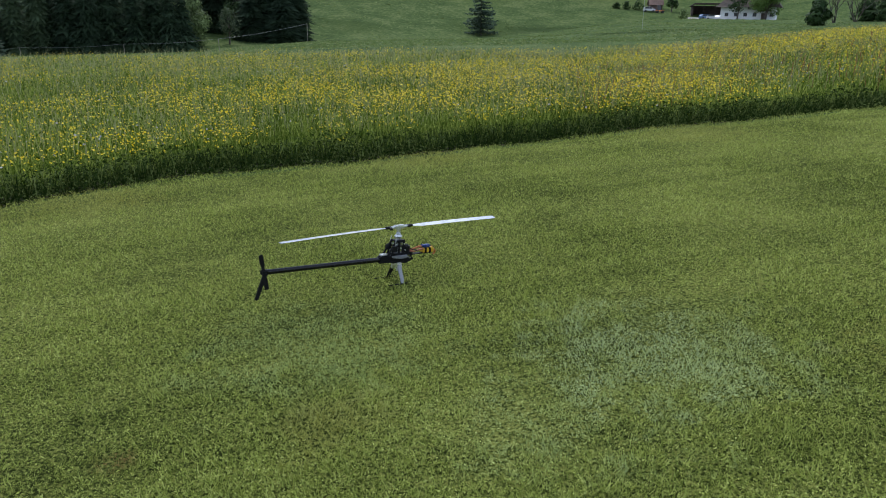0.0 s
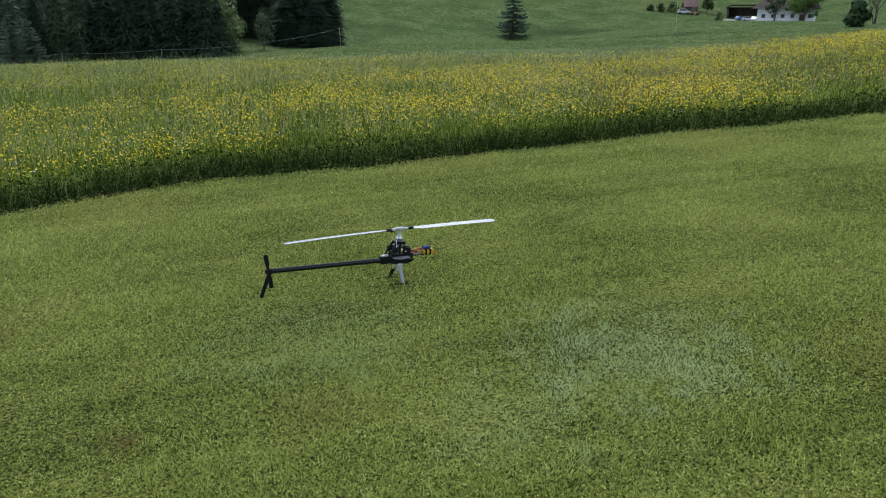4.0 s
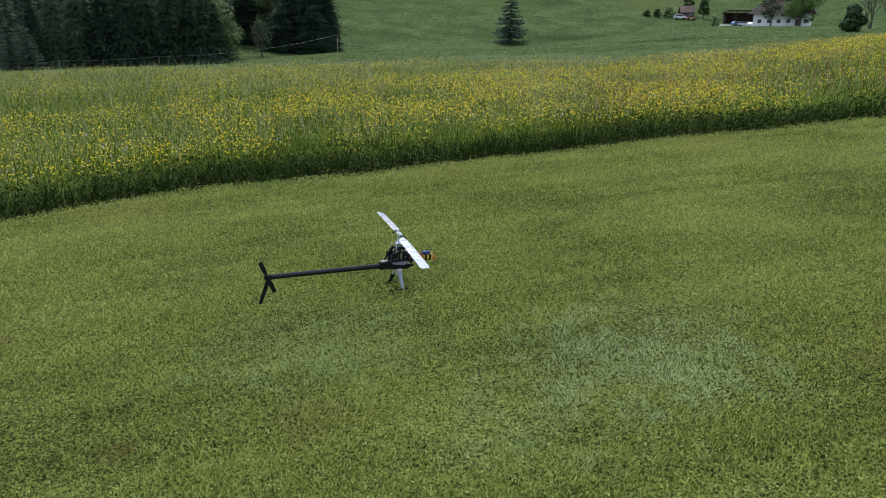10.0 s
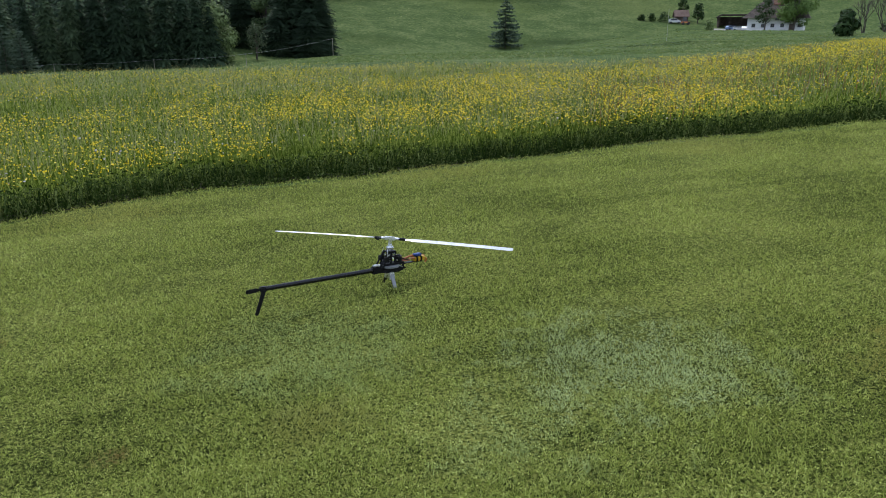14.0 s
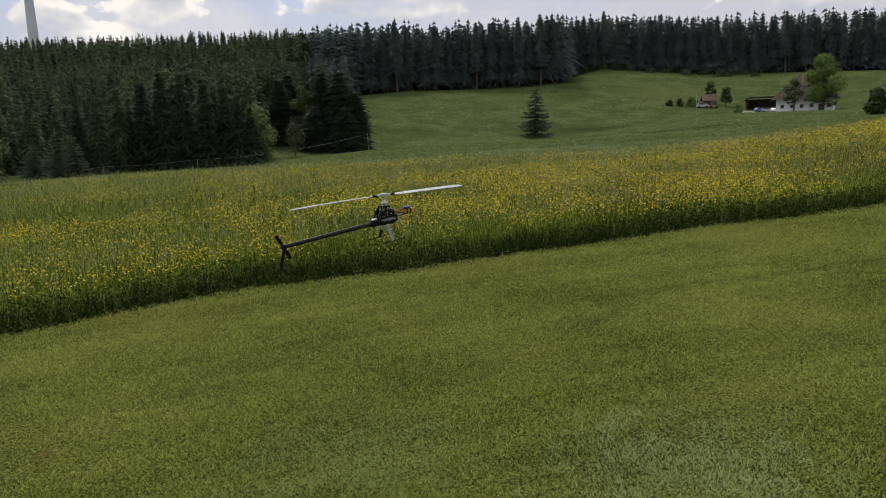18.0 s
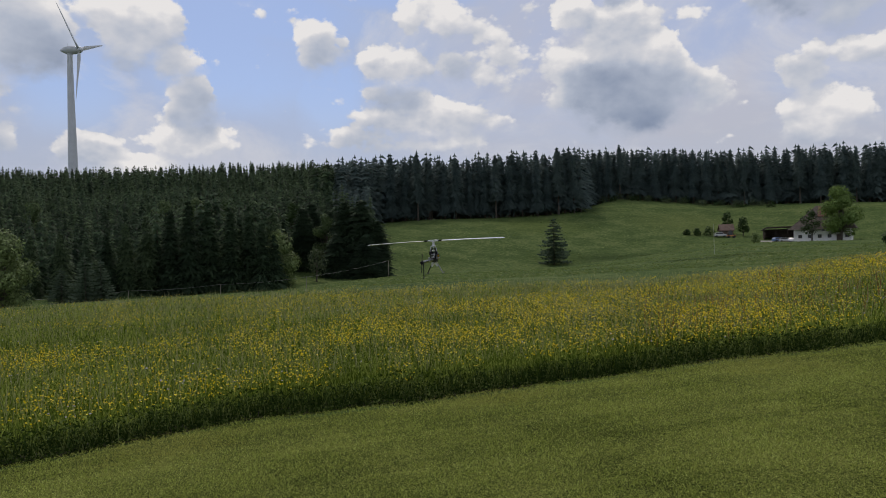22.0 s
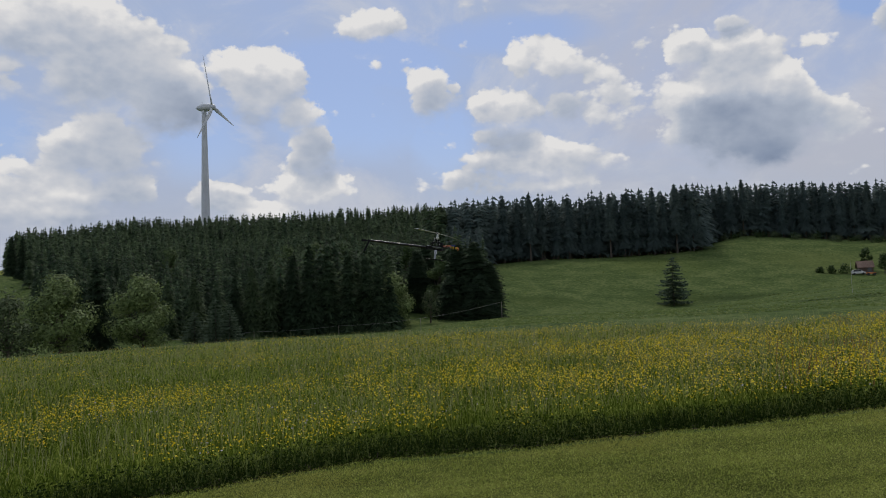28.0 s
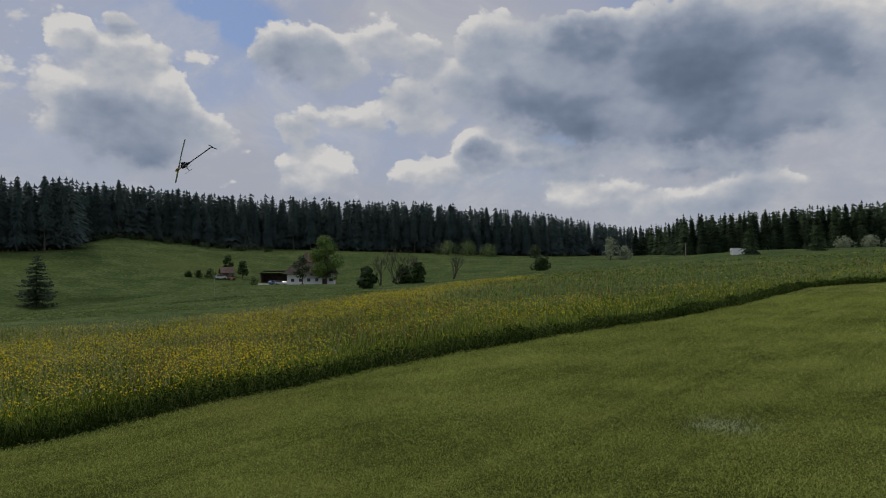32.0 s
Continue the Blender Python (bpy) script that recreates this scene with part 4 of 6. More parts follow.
def tiered_arrays(seed, h, rad, tiers, per, along):
    """An open-grown spruce: tiers of separate boughs that sweep out and turn up at their ends, fringed with needles."""
    g = np.random.default_rng(seed)
    V, T, count = [], [], 0
    for k in range(tiers):
        f = 0.075 + 0.90 * (k / tiers) ** 0.92
        reach = rad * (1 - f) ** 0.8 * (0.86 + 0.28 * g.random()) + 0.16
        m = max(5, int(per * (0.55 + 0.55 * (1 - f))))
        for j in range(m):
            a = 6.283 * (j + 0.5 * g.random()) / m + k * 1.3
            L = reach * (0.72 + 0.4 * g.random())
            n = max(3, int(along * L / rad) + 2)
            s = (np.arange(n) + 0.6 * g.random(n)) / n
            rise = f * h + 0.012 * h * g.normal() + L * (0.10 * s - 0.42 * s ** 1.5 + 0.34 * s ** 3)
            P = np.stack([np.cos(a) * L * s, np.sin(a) * L * s, rise], 1)
            for side in (-1, 1):
                c = a + side * (0.55 + 0.35 * g.random(n))
                long = (0.24 + 0.40 * L / rad * (1 - 0.6 * s)) * (0.8 + 0.5 * g.random(n)) * h / 12
                tip = P + np.stack([np.cos(c) * long, np.sin(c) * long, long * (-0.55 + 0.45 * g.normal(size=n))], 1)
                step = np.stack([np.cos(a) * np.ones(n), np.sin(a) * np.ones(n), np.zeros(n)], 1) * (1.0 * L / n + 0.10) + [0, 0, 0.06]
                V.append(np.stack([P - step * 0.5, P + step, tip], 1).reshape(-1, 3))
                T.append(np.arange(3 * n).reshape(-1, 3) + count)
                count += 3 * n
            V.append(np.array([P[0] + [0, 0, 0.05], P[0] - [0, 0, 0.06], P[-1]]))
            T.append(np.array([[0, 1, 2]]) + count)
            count += 3
    V.append(np.array([[0, 0, 1.02 * h]] + [[0.012 * h * math.cos(t), 0.012 * h * math.sin(t), 0.90 * h] for t in (0, 2.1, 4.2)]))
    T.append(np.array([(0, 1, 2), (0, 2, 3), (0, 3, 1)]) + count)
    return np.vstack(V), np.vstack(T)


def trunk_arrays(h, r, seg=6, lift=0.0):
    V, T = [], []
    for k, (f, w) in enumerate(((0, 1.25), (0.08, 1), (0.5, 0.6), (0.97, 0.08))):
        V += [(math.cos(6.283 * j / seg) * r * w, math.sin(6.283 * j / seg) * r * w, f * h - 0.15 * (k == 0)) for j in range(seg)]
    for k in range(3):
        for j in range(seg):
            a, b = k * seg + j, k * seg + (j + 1) % seg
            T += [(a, b, b + seg), (a, b + seg, a + seg)]
    return np.array(V), np.array(T)


def spruce_thing(crown, h, needle, label):
    t = thing("spruce", label, "tree")
    V, T = trunk_arrays(h, 0.011 * h + 0.04)
    tr = new("trunk", mesh_of("trunk", V, T, [M["bark"]]))
    cr = new("crown", mesh_of("crown", *crown, [needle]))
    tr.parent = cr.parent = t
    return t


NEAR_FRONT = ((-42, 300), (-39.5, 260), (-38.5, 180), (-34, 150), (-28, 140), (-20, 143), (-12, 150), (-8, 162), (-5.2, 168))
FAR_FRONT = ((-9, 262), (-5, 272), (3, 282), (10.2, 286), (10.8, 330), (21, 338), (29, 342), (37, 344), (44, 352), (50, 420), (53, 440), (56, 330), (64, 322), (78, 318))


def forest():
    near, far = np.array(NEAR_FRONT), np.array(FAR_FRONT)
    kinds = [spruce_arrays(40 + k, 1.0, 0.150 + 0.018 * (k % 3), 19, 11, 40, 0.10 + 0.05 * (k % 2), 0.62, 0.74, 0.05) for k in range(5)]
    fine = [spruce_arrays(60 + k, 1.0, 0.175 + 0.02 * (k % 3), 16, 10, 100, 0.06, 0.58, 0.8, 0.036) for k in range(5)]
    trunkV, trunkT = trunk_arrays(1.0, 0.012, 4)
    protoA = [spruce_thing(spruce_arrays(70 + k, 20, 3.7 + 0.3 * k, 25, 15, 2600, 0.02, 0.55, 0.78, 0.026), 20, M[("needle", "needle_mid", "needle_dark")[k]], "tall dark green spruce at the edge of the woods") for k in range(3)]
    protoB = [spruce_thing(spruce_arrays(80 + k, 22, 3.1 + 0.3 * k, 30, 13, 1100, (0.10, 0.30, 0.16)[k], 0.6, 0.66, 0.026), 22, M[("needle_haze_blue", "needle_haze", "needle_haze_blue")[k]], "tall dark spruce with a bare lower trunk at the forest edge") for k in range(3)]
    g = random.Random(5)
    first = set()
    VV, TT, SS, count = [], [], [], 0

    def plant(x, y, h, wide, k):
        nonlocal count
        a = g.random() * 6.28
        ca, sa = math.cos(a), math.sin(a)
        z = gz(x, y)
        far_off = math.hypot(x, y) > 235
        # far trees ahead get the needles with haze in their colour
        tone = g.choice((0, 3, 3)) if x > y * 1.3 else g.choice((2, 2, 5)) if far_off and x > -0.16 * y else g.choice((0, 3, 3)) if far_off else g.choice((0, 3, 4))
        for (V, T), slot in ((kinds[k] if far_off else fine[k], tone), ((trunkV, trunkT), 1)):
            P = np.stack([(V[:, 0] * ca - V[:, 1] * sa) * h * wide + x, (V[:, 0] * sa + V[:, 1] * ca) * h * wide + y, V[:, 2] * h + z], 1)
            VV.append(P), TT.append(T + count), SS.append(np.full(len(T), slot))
            count += len(P)

    def single(protos, x, y, h):
        p = protos[g.randrange(3)]
        base = 20 if p in protoA else 22
        m = Matrix.Translation((x, y, gz(x, y))) @ Euler((0, 0, g.random() * 6.28)).to_matrix().to_4x4()
        if p in first:
            t = copy_thing(p, m)
        else:
            first.add(p)
            t, p.matrix_basis = p, m
        s = h / base
        t.scale = (s * g.uniform(0.9, 1.15), s * g.uniform(0.9, 1.15), s)
        t["group"] = "spruces along the forest edge"

    def front_height(az):
        return float(np.interp(az, (-41, -25, -21, -17, -15, -13.4, -12.4), (12.5, 12.5, 15, 18.3, 17, 12.5, 10)))

    def wood_height(az, r):
        tall = float(np.interp(r, (140, 200, 260, 330, 400, 540), (10.8, 11.6, 13.2, 16.2, 18.0, 19.5)))
        if r < 180 and -23 < az < -13:
            tall = max(tall, front_height(az))
        return tall * (1.18 if az > -14 and r < 262 else 1.0)

    # front rows as single trees
    az = -40.1
    while az < -12.6:
        r = np.interp(az, near[:, 0], near[:, 1]) + g.uniform(-2, 3)
        single(protoA, *polar(az, r), front_height(az) * g.uniform(0.84, 1.1))
        az += math.degrees(3.6 / r) * g.uniform(0.8, 1.3)
    az = -4.6
    while az < 70:
        r = np.interp(az, far[:, 0], far[:, 1]) + g.uniform(-3, 3)
        tall = np.interp(az, (-9, 10, 12, 29, 44, 50, 56, 70), (24.5, 24.5, 22.6, 23.4, 21.6, 17, 16.5, 18))
        single(protoB if az < 52 else protoA, *polar(az, r), tall * g.uniform(0.85, 1.08))
        az += math.degrees(4.4 / r) * g.uniform(0.8, 1.35)
    # the woods behind
    r = 146.0
    while r < 590:
        gap = 4.3 if r < 220 else 5.2 if r < 340 else 7.2
        az = -40.2 + math.degrees(gap * g.random() / r)
        while az < -4.9:
            a, q = az + math.degrees(gap * g.uniform(-0.35, 0.35) / r), r + gap * g.uniform(-0.4, 0.4)
            last = 262 if a > -9.5 else 590
            if np.interp(a, near[:, 0], near[:, 1]) + (3 if a < -13.2 else 26) < q < last and a < (-9.6 if q < 215 else -6.2):
                plant(*polar(a, q), wood_height(a, q) * g.uniform(0.84, 1.16), g.uniform(0.95, 1.35), g.randrange(5))
            az += math.degrees(gap / r)
        r += gap * 0.92
    az = -10.0
    while az < 76:
        r = np.interp(az, far[:, 0], far[:, 1]) + 3
        tall = np.interp(az, (-9, 10, 12, 29, 44, 50, 56, 70), (25.5, 25, 23.8, 25.2, 22.6, 18.5, 17.5, 19))
        for k in range(6 if az > -4.5 else 12):
            x, y = polar(az + g.uniform(-0.5, 0.5), r)
            plant(x, y, tall * g.uniform(0.88, 1.06), g.uniform(1.15, 1.5), g.randrange(5))
            r += g.uniform(3.5, 7.0)
        az += math.degrees(2.9 / 330)
    me = mesh_of("forest", np.concatenate(VV), np.concatenate(TT), [M["needle"], M["bark"], M["needle_haze_blue"], M["needle_mid"], M["needle_dark"], M["needle_haze"]], np.concatenate(SS))
    tagged(new("forest", me), "dense dark spruce forest covering the hillside", "forest", kind="stuff")


def leafy_tree(name, seed, h, wide, leaf, label, n=1500, size=0.42, lobes=9, stem=0.22, low=0.2, group=""):
    """Trunk, limbs and a crown of loose leaf clumps gathered in uneven lobes."""
    g = np.random.default_rng(seed)
    t = thing(name, label, "tree" if h > 3.5 else "bush", group=group)
    bm = bmesh.new()
    fork = h * (low + 0.12)
    rod(bm, (0, 0, -0.2), (0.02 * h, 0, fork), h * 0.024 + 0.03, h * 0.017 + 0.02, 8)
    centres = []
    for k in range(lobes):
        a, f = 6.283 * k / lobes * 2.4 + g.random(), (k + 0.5) / lobes
        spread = max(0.2, 1 - abs(2 * f - 0.75) ** 2.2)
        rr = wide * 0.5 * (0.22 + 0.56 * g.random()) * spread
        c = Vector((math.cos(a) * rr, math.sin(a) * rr, h * (low + 0.09 + (0.83 - low) * f)))
        centres.append((c, wide * (0.13 + 0.10 * g.random()) * (1.0 if lobes > 12 else 1.75)))
    part("trunk", bm, M["bark"], t)
    if h > 5:
        for k, (c, s) in enumerate(centres):
            bm = bmesh.new()
            rod(bm, (0.02 * h, 0, fork * (0.8 + 0.3 * (k + 0.5) / lobes)), c, h * 0.010 + 0.015, 0.02, 5)
            part("limb", bm, M["bark"], t)
    P, N = [], []
    for c, s in centres:
        m = n // lobes
        d = g.normal(size=(m, 3))
        d /= np.linalg.norm(d, axis=1)[:, None]
        rad = s * (0.55 + 0.5 * g.random(m) ** 0.6)[:, None]
        P.append(np.array(c) + d * rad * [1, 1, 0.85])
        N.append(d + [0, 0, 0.35])
    P = np.concatenate(P)
    keep = P[:, 2] > h * low * 0.8
    V, T = leaves(P[keep], size * (0.6 + 0.8 * g.random(int(keep.sum()))), out=np.concatenate(N)[keep])
    cr = new("crown", mesh_of("crown", V, T, [leaf]))
    cr.parent = t
    return t


def bare_tree(seed, h, label):
    g = random.Random(seed)
    t = thing("bare_tree", label, "tree", group="leafless trees by the farm track")

    def twig(bm, a, d, length, r, depth):
        b = a + d * length
        rod(bm, a, b, r, r * 0.6, 5)
        if depth == 0:
            return
        for _ in range(3):
            e = (d + Vector((g.uniform(-0.7, 0.7), g.uniform(-0.7, 0.7), g.uniform(-0.05, 0.6)))).normalized()
            twig(bm, a.lerp(b, g.uniform(0.55, 1)), e, length * g.uniform(0.6, 0.85), r * 0.55, depth - 1)
    for k in range(4):
        bm = bmesh.new()
        twig(bm, Vector((0.1 * k, 0, -0.2)), Vector((g.uniform(-0.5, 0.5), g.uniform(-0.5, 0.5), 1)).normalized(), h * 0.42, 0.10, 3)
        part("limb", bm, M["bark"], t)
    return t


def at_ground(t, az, r, turn=0.0, sink=0.0):
    x, y = polar(az, r)
    t.matrix_basis = Matrix.Translation((x, y, gz(x, y) - sink)) @ Euler((0, 0, turn)).to_matrix().to_4x4()
    return t


def trees():
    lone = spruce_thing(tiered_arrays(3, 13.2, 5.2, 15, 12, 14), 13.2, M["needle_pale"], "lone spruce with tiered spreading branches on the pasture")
    at_ground(lone, 8.0, 198)
    for k, (az, r, h, w) in enumerate(((-8.3, 162, 16.6, 4.1), (-7.0, 160, 17.2, 4.9), (-5.8, 159, 12.5, 3.6), (-9.0, 158, 9.5, 4.0), (-6.7, 156, 9.5, 4.4), (-11.5, 168, 14.5, 3.8), (-10.8, 174, 15.5, 3.8), (-9.4, 172, 14.0, 3.8))):
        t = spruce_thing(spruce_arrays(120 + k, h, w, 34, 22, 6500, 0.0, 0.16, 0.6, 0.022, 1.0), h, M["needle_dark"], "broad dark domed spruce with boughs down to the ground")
        at_ground(t, az, r)
    for k, (az, r, h) in enumerate(((-15.6, 142, 14.5), (-14.6, 140, 13), (-16.9, 141, 15.5), (-13.75, 141, 10.5))):
        at_ground(spruce_thing(spruce_arrays(130 + k, h, 2.9, 24, 14, 2400, 0.0, 0.5, 0.8, 0.034), h, M["needle"], "dark spruce before the light green maple"), az, r)
    for k, (az, r, h) in enumerate(((-26.9, 118, 7.4), (-25.9, 119, 6.6), (-28.4, 121, 5.5))):
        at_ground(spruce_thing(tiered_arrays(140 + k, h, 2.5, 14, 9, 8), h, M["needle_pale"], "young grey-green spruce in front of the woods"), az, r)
    at_ground(spruce_thing(spruce_arrays(150, 14.5, 3.4, 24, 14, 2600, 0.0, 0.5, 0.7, 0.032), 14.5, M["needle_dark"], "dark spruce between two rounded broadleaf trees"), -34.9, 127)
    at_ground(leafy_tree("maple", 1, 10.2, 9.6, M["leaf"], "green maple with a rounded crown at the forest edge", 6000, 0.24, 26, low=0.0), -13.3, 146)
    at_ground(leafy_tree("willow", 2, 6.6, 4.6, M["leaf_grey"], "sparse grey-green willow beside dark spruces", 700, 0.2, 10), -10.6, 150)
    at_ground(leafy_tree("beech", 29, 14.0, 6.5, M["leaf_beech"], "green beech between dark spruces", 3600, 0.26, 22, low=0.1), -9.8, 165)
    at_ground(leafy_tree("broadleaf_tree", 4, 11.4, 13.0, M["leaf"], "rounded green broadleaf tree below the woods", 8000, 0.22, 34, low=0.0), -37.3, 120)
    at_ground(leafy_tree("broadleaf_tree", 5, 11.0, 12.0, M["leaf"], "rounded green broadleaf tree below the woods", 8000, 0.22, 30, low=0.0), -32.0, 120)
    at_ground(leafy_tree("willow", 6, 9.0, 10.5, M["leaf_grey"], "grey-green willow bush below the woods", 3600, 0.2, 18, low=0.0), -40.4, 116)
    at_ground(leafy_tree("willow", 16, 6.5, 6.6, M["leaf_grey"], "grey-green willow bush below the woods", 3000, 0.2, 16, low=0.0), -43.6, 112)
    for k, (az, r, h, w) in enumerate(((-21.5, 205, 15, 9), (-17, 190, 15, 9), (-19.3, 168, 17.5, 8), (-12.2, 185, 15, 8), (-30, 210, 14, 9))):
        at_ground(leafy_tree("beech", 30 + k, h, w, M["leaf_dark"] if k % 2 else M["leaf_beech"], "green beech crown among the spruces", 3000, 0.28, 20), az, r)
    # round the farm
    at_ground(leafy_tree("linden", 8, 15.6, 13.6, M["leaf_light"], "large light green linden beside the farmhouse", 6500, 0.32, 30, low=0.10), 28.0, 232)
    at_ground(leafy_tree("fruit_tree", 9, 9.5, 6.5, M["leaf_dark"], "sparse dark fruit tree before the farmhouse", 1100, 0.24, 14), 26.2, 228)
    at_ground(leafy_tree("round_tree", 10, 7.0, 3.2, M["leaf_dark"], "small dark round tree behind the hut", 600, 0.3, 6), 20.7, 264)
    at_ground(leafy_tree("round_tree", 11, 6.2, 4.2, M["leaf_dark"], "small dark round tree beside the hut", 700, 0.3, 6), 21.75, 256)
    at_ground(leafy_tree("shrub", 12, 3.2, 2.8, M["leaf"], "small green shrub on the farm lawn", 400, 0.22, 6, low=0.05), 22.6, 232)
    for k, (az, r, h, w) in enumerate(((18.6, 254, 2.4, 3.2), (19.4, 255, 2.8, 3.6), (17.9, 254, 1.8, 2.6))):
        at_ground(leafy_tree("bush", 13 + k, h, w, M["leaf_dark"], "low dark bush beside the hut", 380, 0.24, 6, low=0.0, group="bushes by the hut"), az, r)
    for k, (az, r, h, w) in enumerate(((31.2, 110, 3.1, 3.2), (35.2, 148, 4.2, 3.9), (34.0, 150, 3.2, 4.0), (44.9, 158, 2.6, 4.2))):
        at_ground(leafy_tree("bush", 20 + k, h, w, M["leaf_dark"], "dark rounded bush behind the meadow crest", 900, 0.3, 8, low=0.0, group="bushes behind the meadow"), az, r)
    for k, (az, r, h) in enumerate(((32.2, 146, 7.4), (33.5, 148, 7.4), (34.5, 151, 7.0), (38.0, 150, 5.8))):
        at_ground(bare_tree(k + 3, h, "leafless grey tree with fine spreading twigs"), az, r, k * 1.3)
    # far right
    for k, (az, r, h, w, leaf) in enumerate(((50.1, 322, 10, 8, "blossom"), (51.2, 322, 5.6, 6.5, "blossom"), (44.4, 320, 5, 6, "leaf_grey"), (66.0, 300, 3.6, 7, "blossom"), (67.6, 300, 3.8, 7, "blossom"), (69.0, 300, 3.6, 7, "blossom"),
                                             (37.5, 325, 5, 12, "leaf"), (39.2, 326, 6, 9, "leaf"), (40.8, 326, 4.5, 10, "leaf"))):
        at_ground(leafy_tree("shrub", 50 + k, h, w, M[leaf], "pale flowering shrub before the dark forest" if leaf == "blossom" else "light green shrub before the dark forest", 800, 0.36, 8, low=0.0), az, r)
    for k in range(22):
        az = 10.6 + 0.62 * k + 0.2 * math.sin(k * 3)
        at_ground(leafy_tree("shrub", 90 + k, 1.4 + 1.5 * ((k * 7) % 5) / 5, 4.5, M["leaf_grey"] if k % 3 else M["leaf_dark"], "low grey-green shrub at the forest foot", 220, 0.26, 5, low=0.0, group="shrubs at the forest foot"), az, 326 + 6 * math.sin(k * 1.7))
    for k, (az, r, h) in enumerate(((60.05, 226, 11.0), (64.4, 236, 11.5))):
        at_ground(spruce_thing(spruce_arrays(160 + k, h, 3.2, 18, 13, 1400, 0.0, 0.45, 0.8, 0.04), h, M["needle_mid"], "green spruce beside the pale roof"), az, r)


# ---- wind turbine ----
def turbine():
    x, y = polar(-27.45, 565)
    z = gz(x, y)
    t = thing("wind_turbine", "pale grey three-bladed wind turbine above the forest", "wind turbine", Matrix.Translation((x, y, z)))
    hub_z = 1.65 + 565 * math.tan(radians(14.45)) - z
    bm = bmesh.new()
    rings = []
    for f, r in ((-0.02, 3.7), (0.0, 3.6), (0.33, 3.0), (0.66, 2.3), (0.98, 1.7)):
        rings.append([bm.verts.new((r * math.cos(6.2832 * j / 28), r * math.sin(6.2832 * j / 28), hub_z * f)) for j in range(28)])
    for a, b in zip(rings, rings[1:]):
        for j in range(28):
            bm.faces.new((a[j], a[(j + 1) % 28], b[(j + 1) % 28], b[j]))
    part("tower", bm, M["tower"], t)
    bm = bmesh.new()
    blob(bm, (7.6, 3.1, 3.0), (0.8, 0, 0), 24, 14)
    for v in bm.verts:
        if v.co.x < 0:
            k = 1 - 0.55 * (v.co.x / -7) ** 2
            v.co.y *= k
            v.co.z *= k
    me = bpy.data.meshes.new("nacelle")
    bm.to_mesh(me), bm.free()
    me.materials.append(M["tower"])
    head = new("nacelle", me)
    head.parent = t
    head.matrix_basis = Matrix.Translation((0, 0, hub_z)) @ Euler((0, 0, radians(0.0))).to_matrix().to_4x4()
    bm = bmesh.new()
    rod(bm, (-1.5, 0, 2.4), (-1.5, 0, 4.6), 0.12, 0.12, 6)
    part("mast", bm, M["pole"], head)
    bm = bmesh.new()
    blob(bm, (2.6, 2.3, 2.3), (0, 0, 0), 18, 12)
    me = bpy.data.meshes.new("rotor")
    bm.to_mesh(me), bm.free()
    me.materials.append(M["tower"])
    rotor = new("rotor", me)
    rotor.parent = t
    for k in range(3):
        bm = bmesh.new()
        rings = []
        for f, chord, thick, twist in ((0.03, 1.7, 1.7, 0), (0.10, 2.4, 1.5, 25), (0.22, 3.2, 0.8, 16), (0.45, 2.3, 0.45, 8), (0.75, 1.4, 0.25, 3), (0.95, 0.8, 0.14, 0), (1.0, 0.25, 0.08, 0)):
            ring = []
            for j in range(10):
                a = 6.283 * j / 10
                u, w = math.cos(a) * chord / 2 - chord * 0.12, math.sin(a) * thick / 2
                c, s = math.cos(radians(twist)), math.sin(radians(twist))
                ring.append(bm.verts.new((w * c - u * s, u * c + w * s, f * 37)))
            rings.append(ring)
        for a, b in zip(rings, rings[1:]):
            for j in range(10):
                bm.faces.new((a[j], a[(j + 1) % 10], b[(j + 1) % 10], b[j]))
        bm.faces.new(rings[-1])
        bm.faces.new(rings[0][::-1])
        b = part("blade", bm, M["blade_grp"], rotor)
        b.matrix_basis = Euler((radians(120 * k), 0, 0)).to_matrix().to_4x4()
    return rotor, hub_z


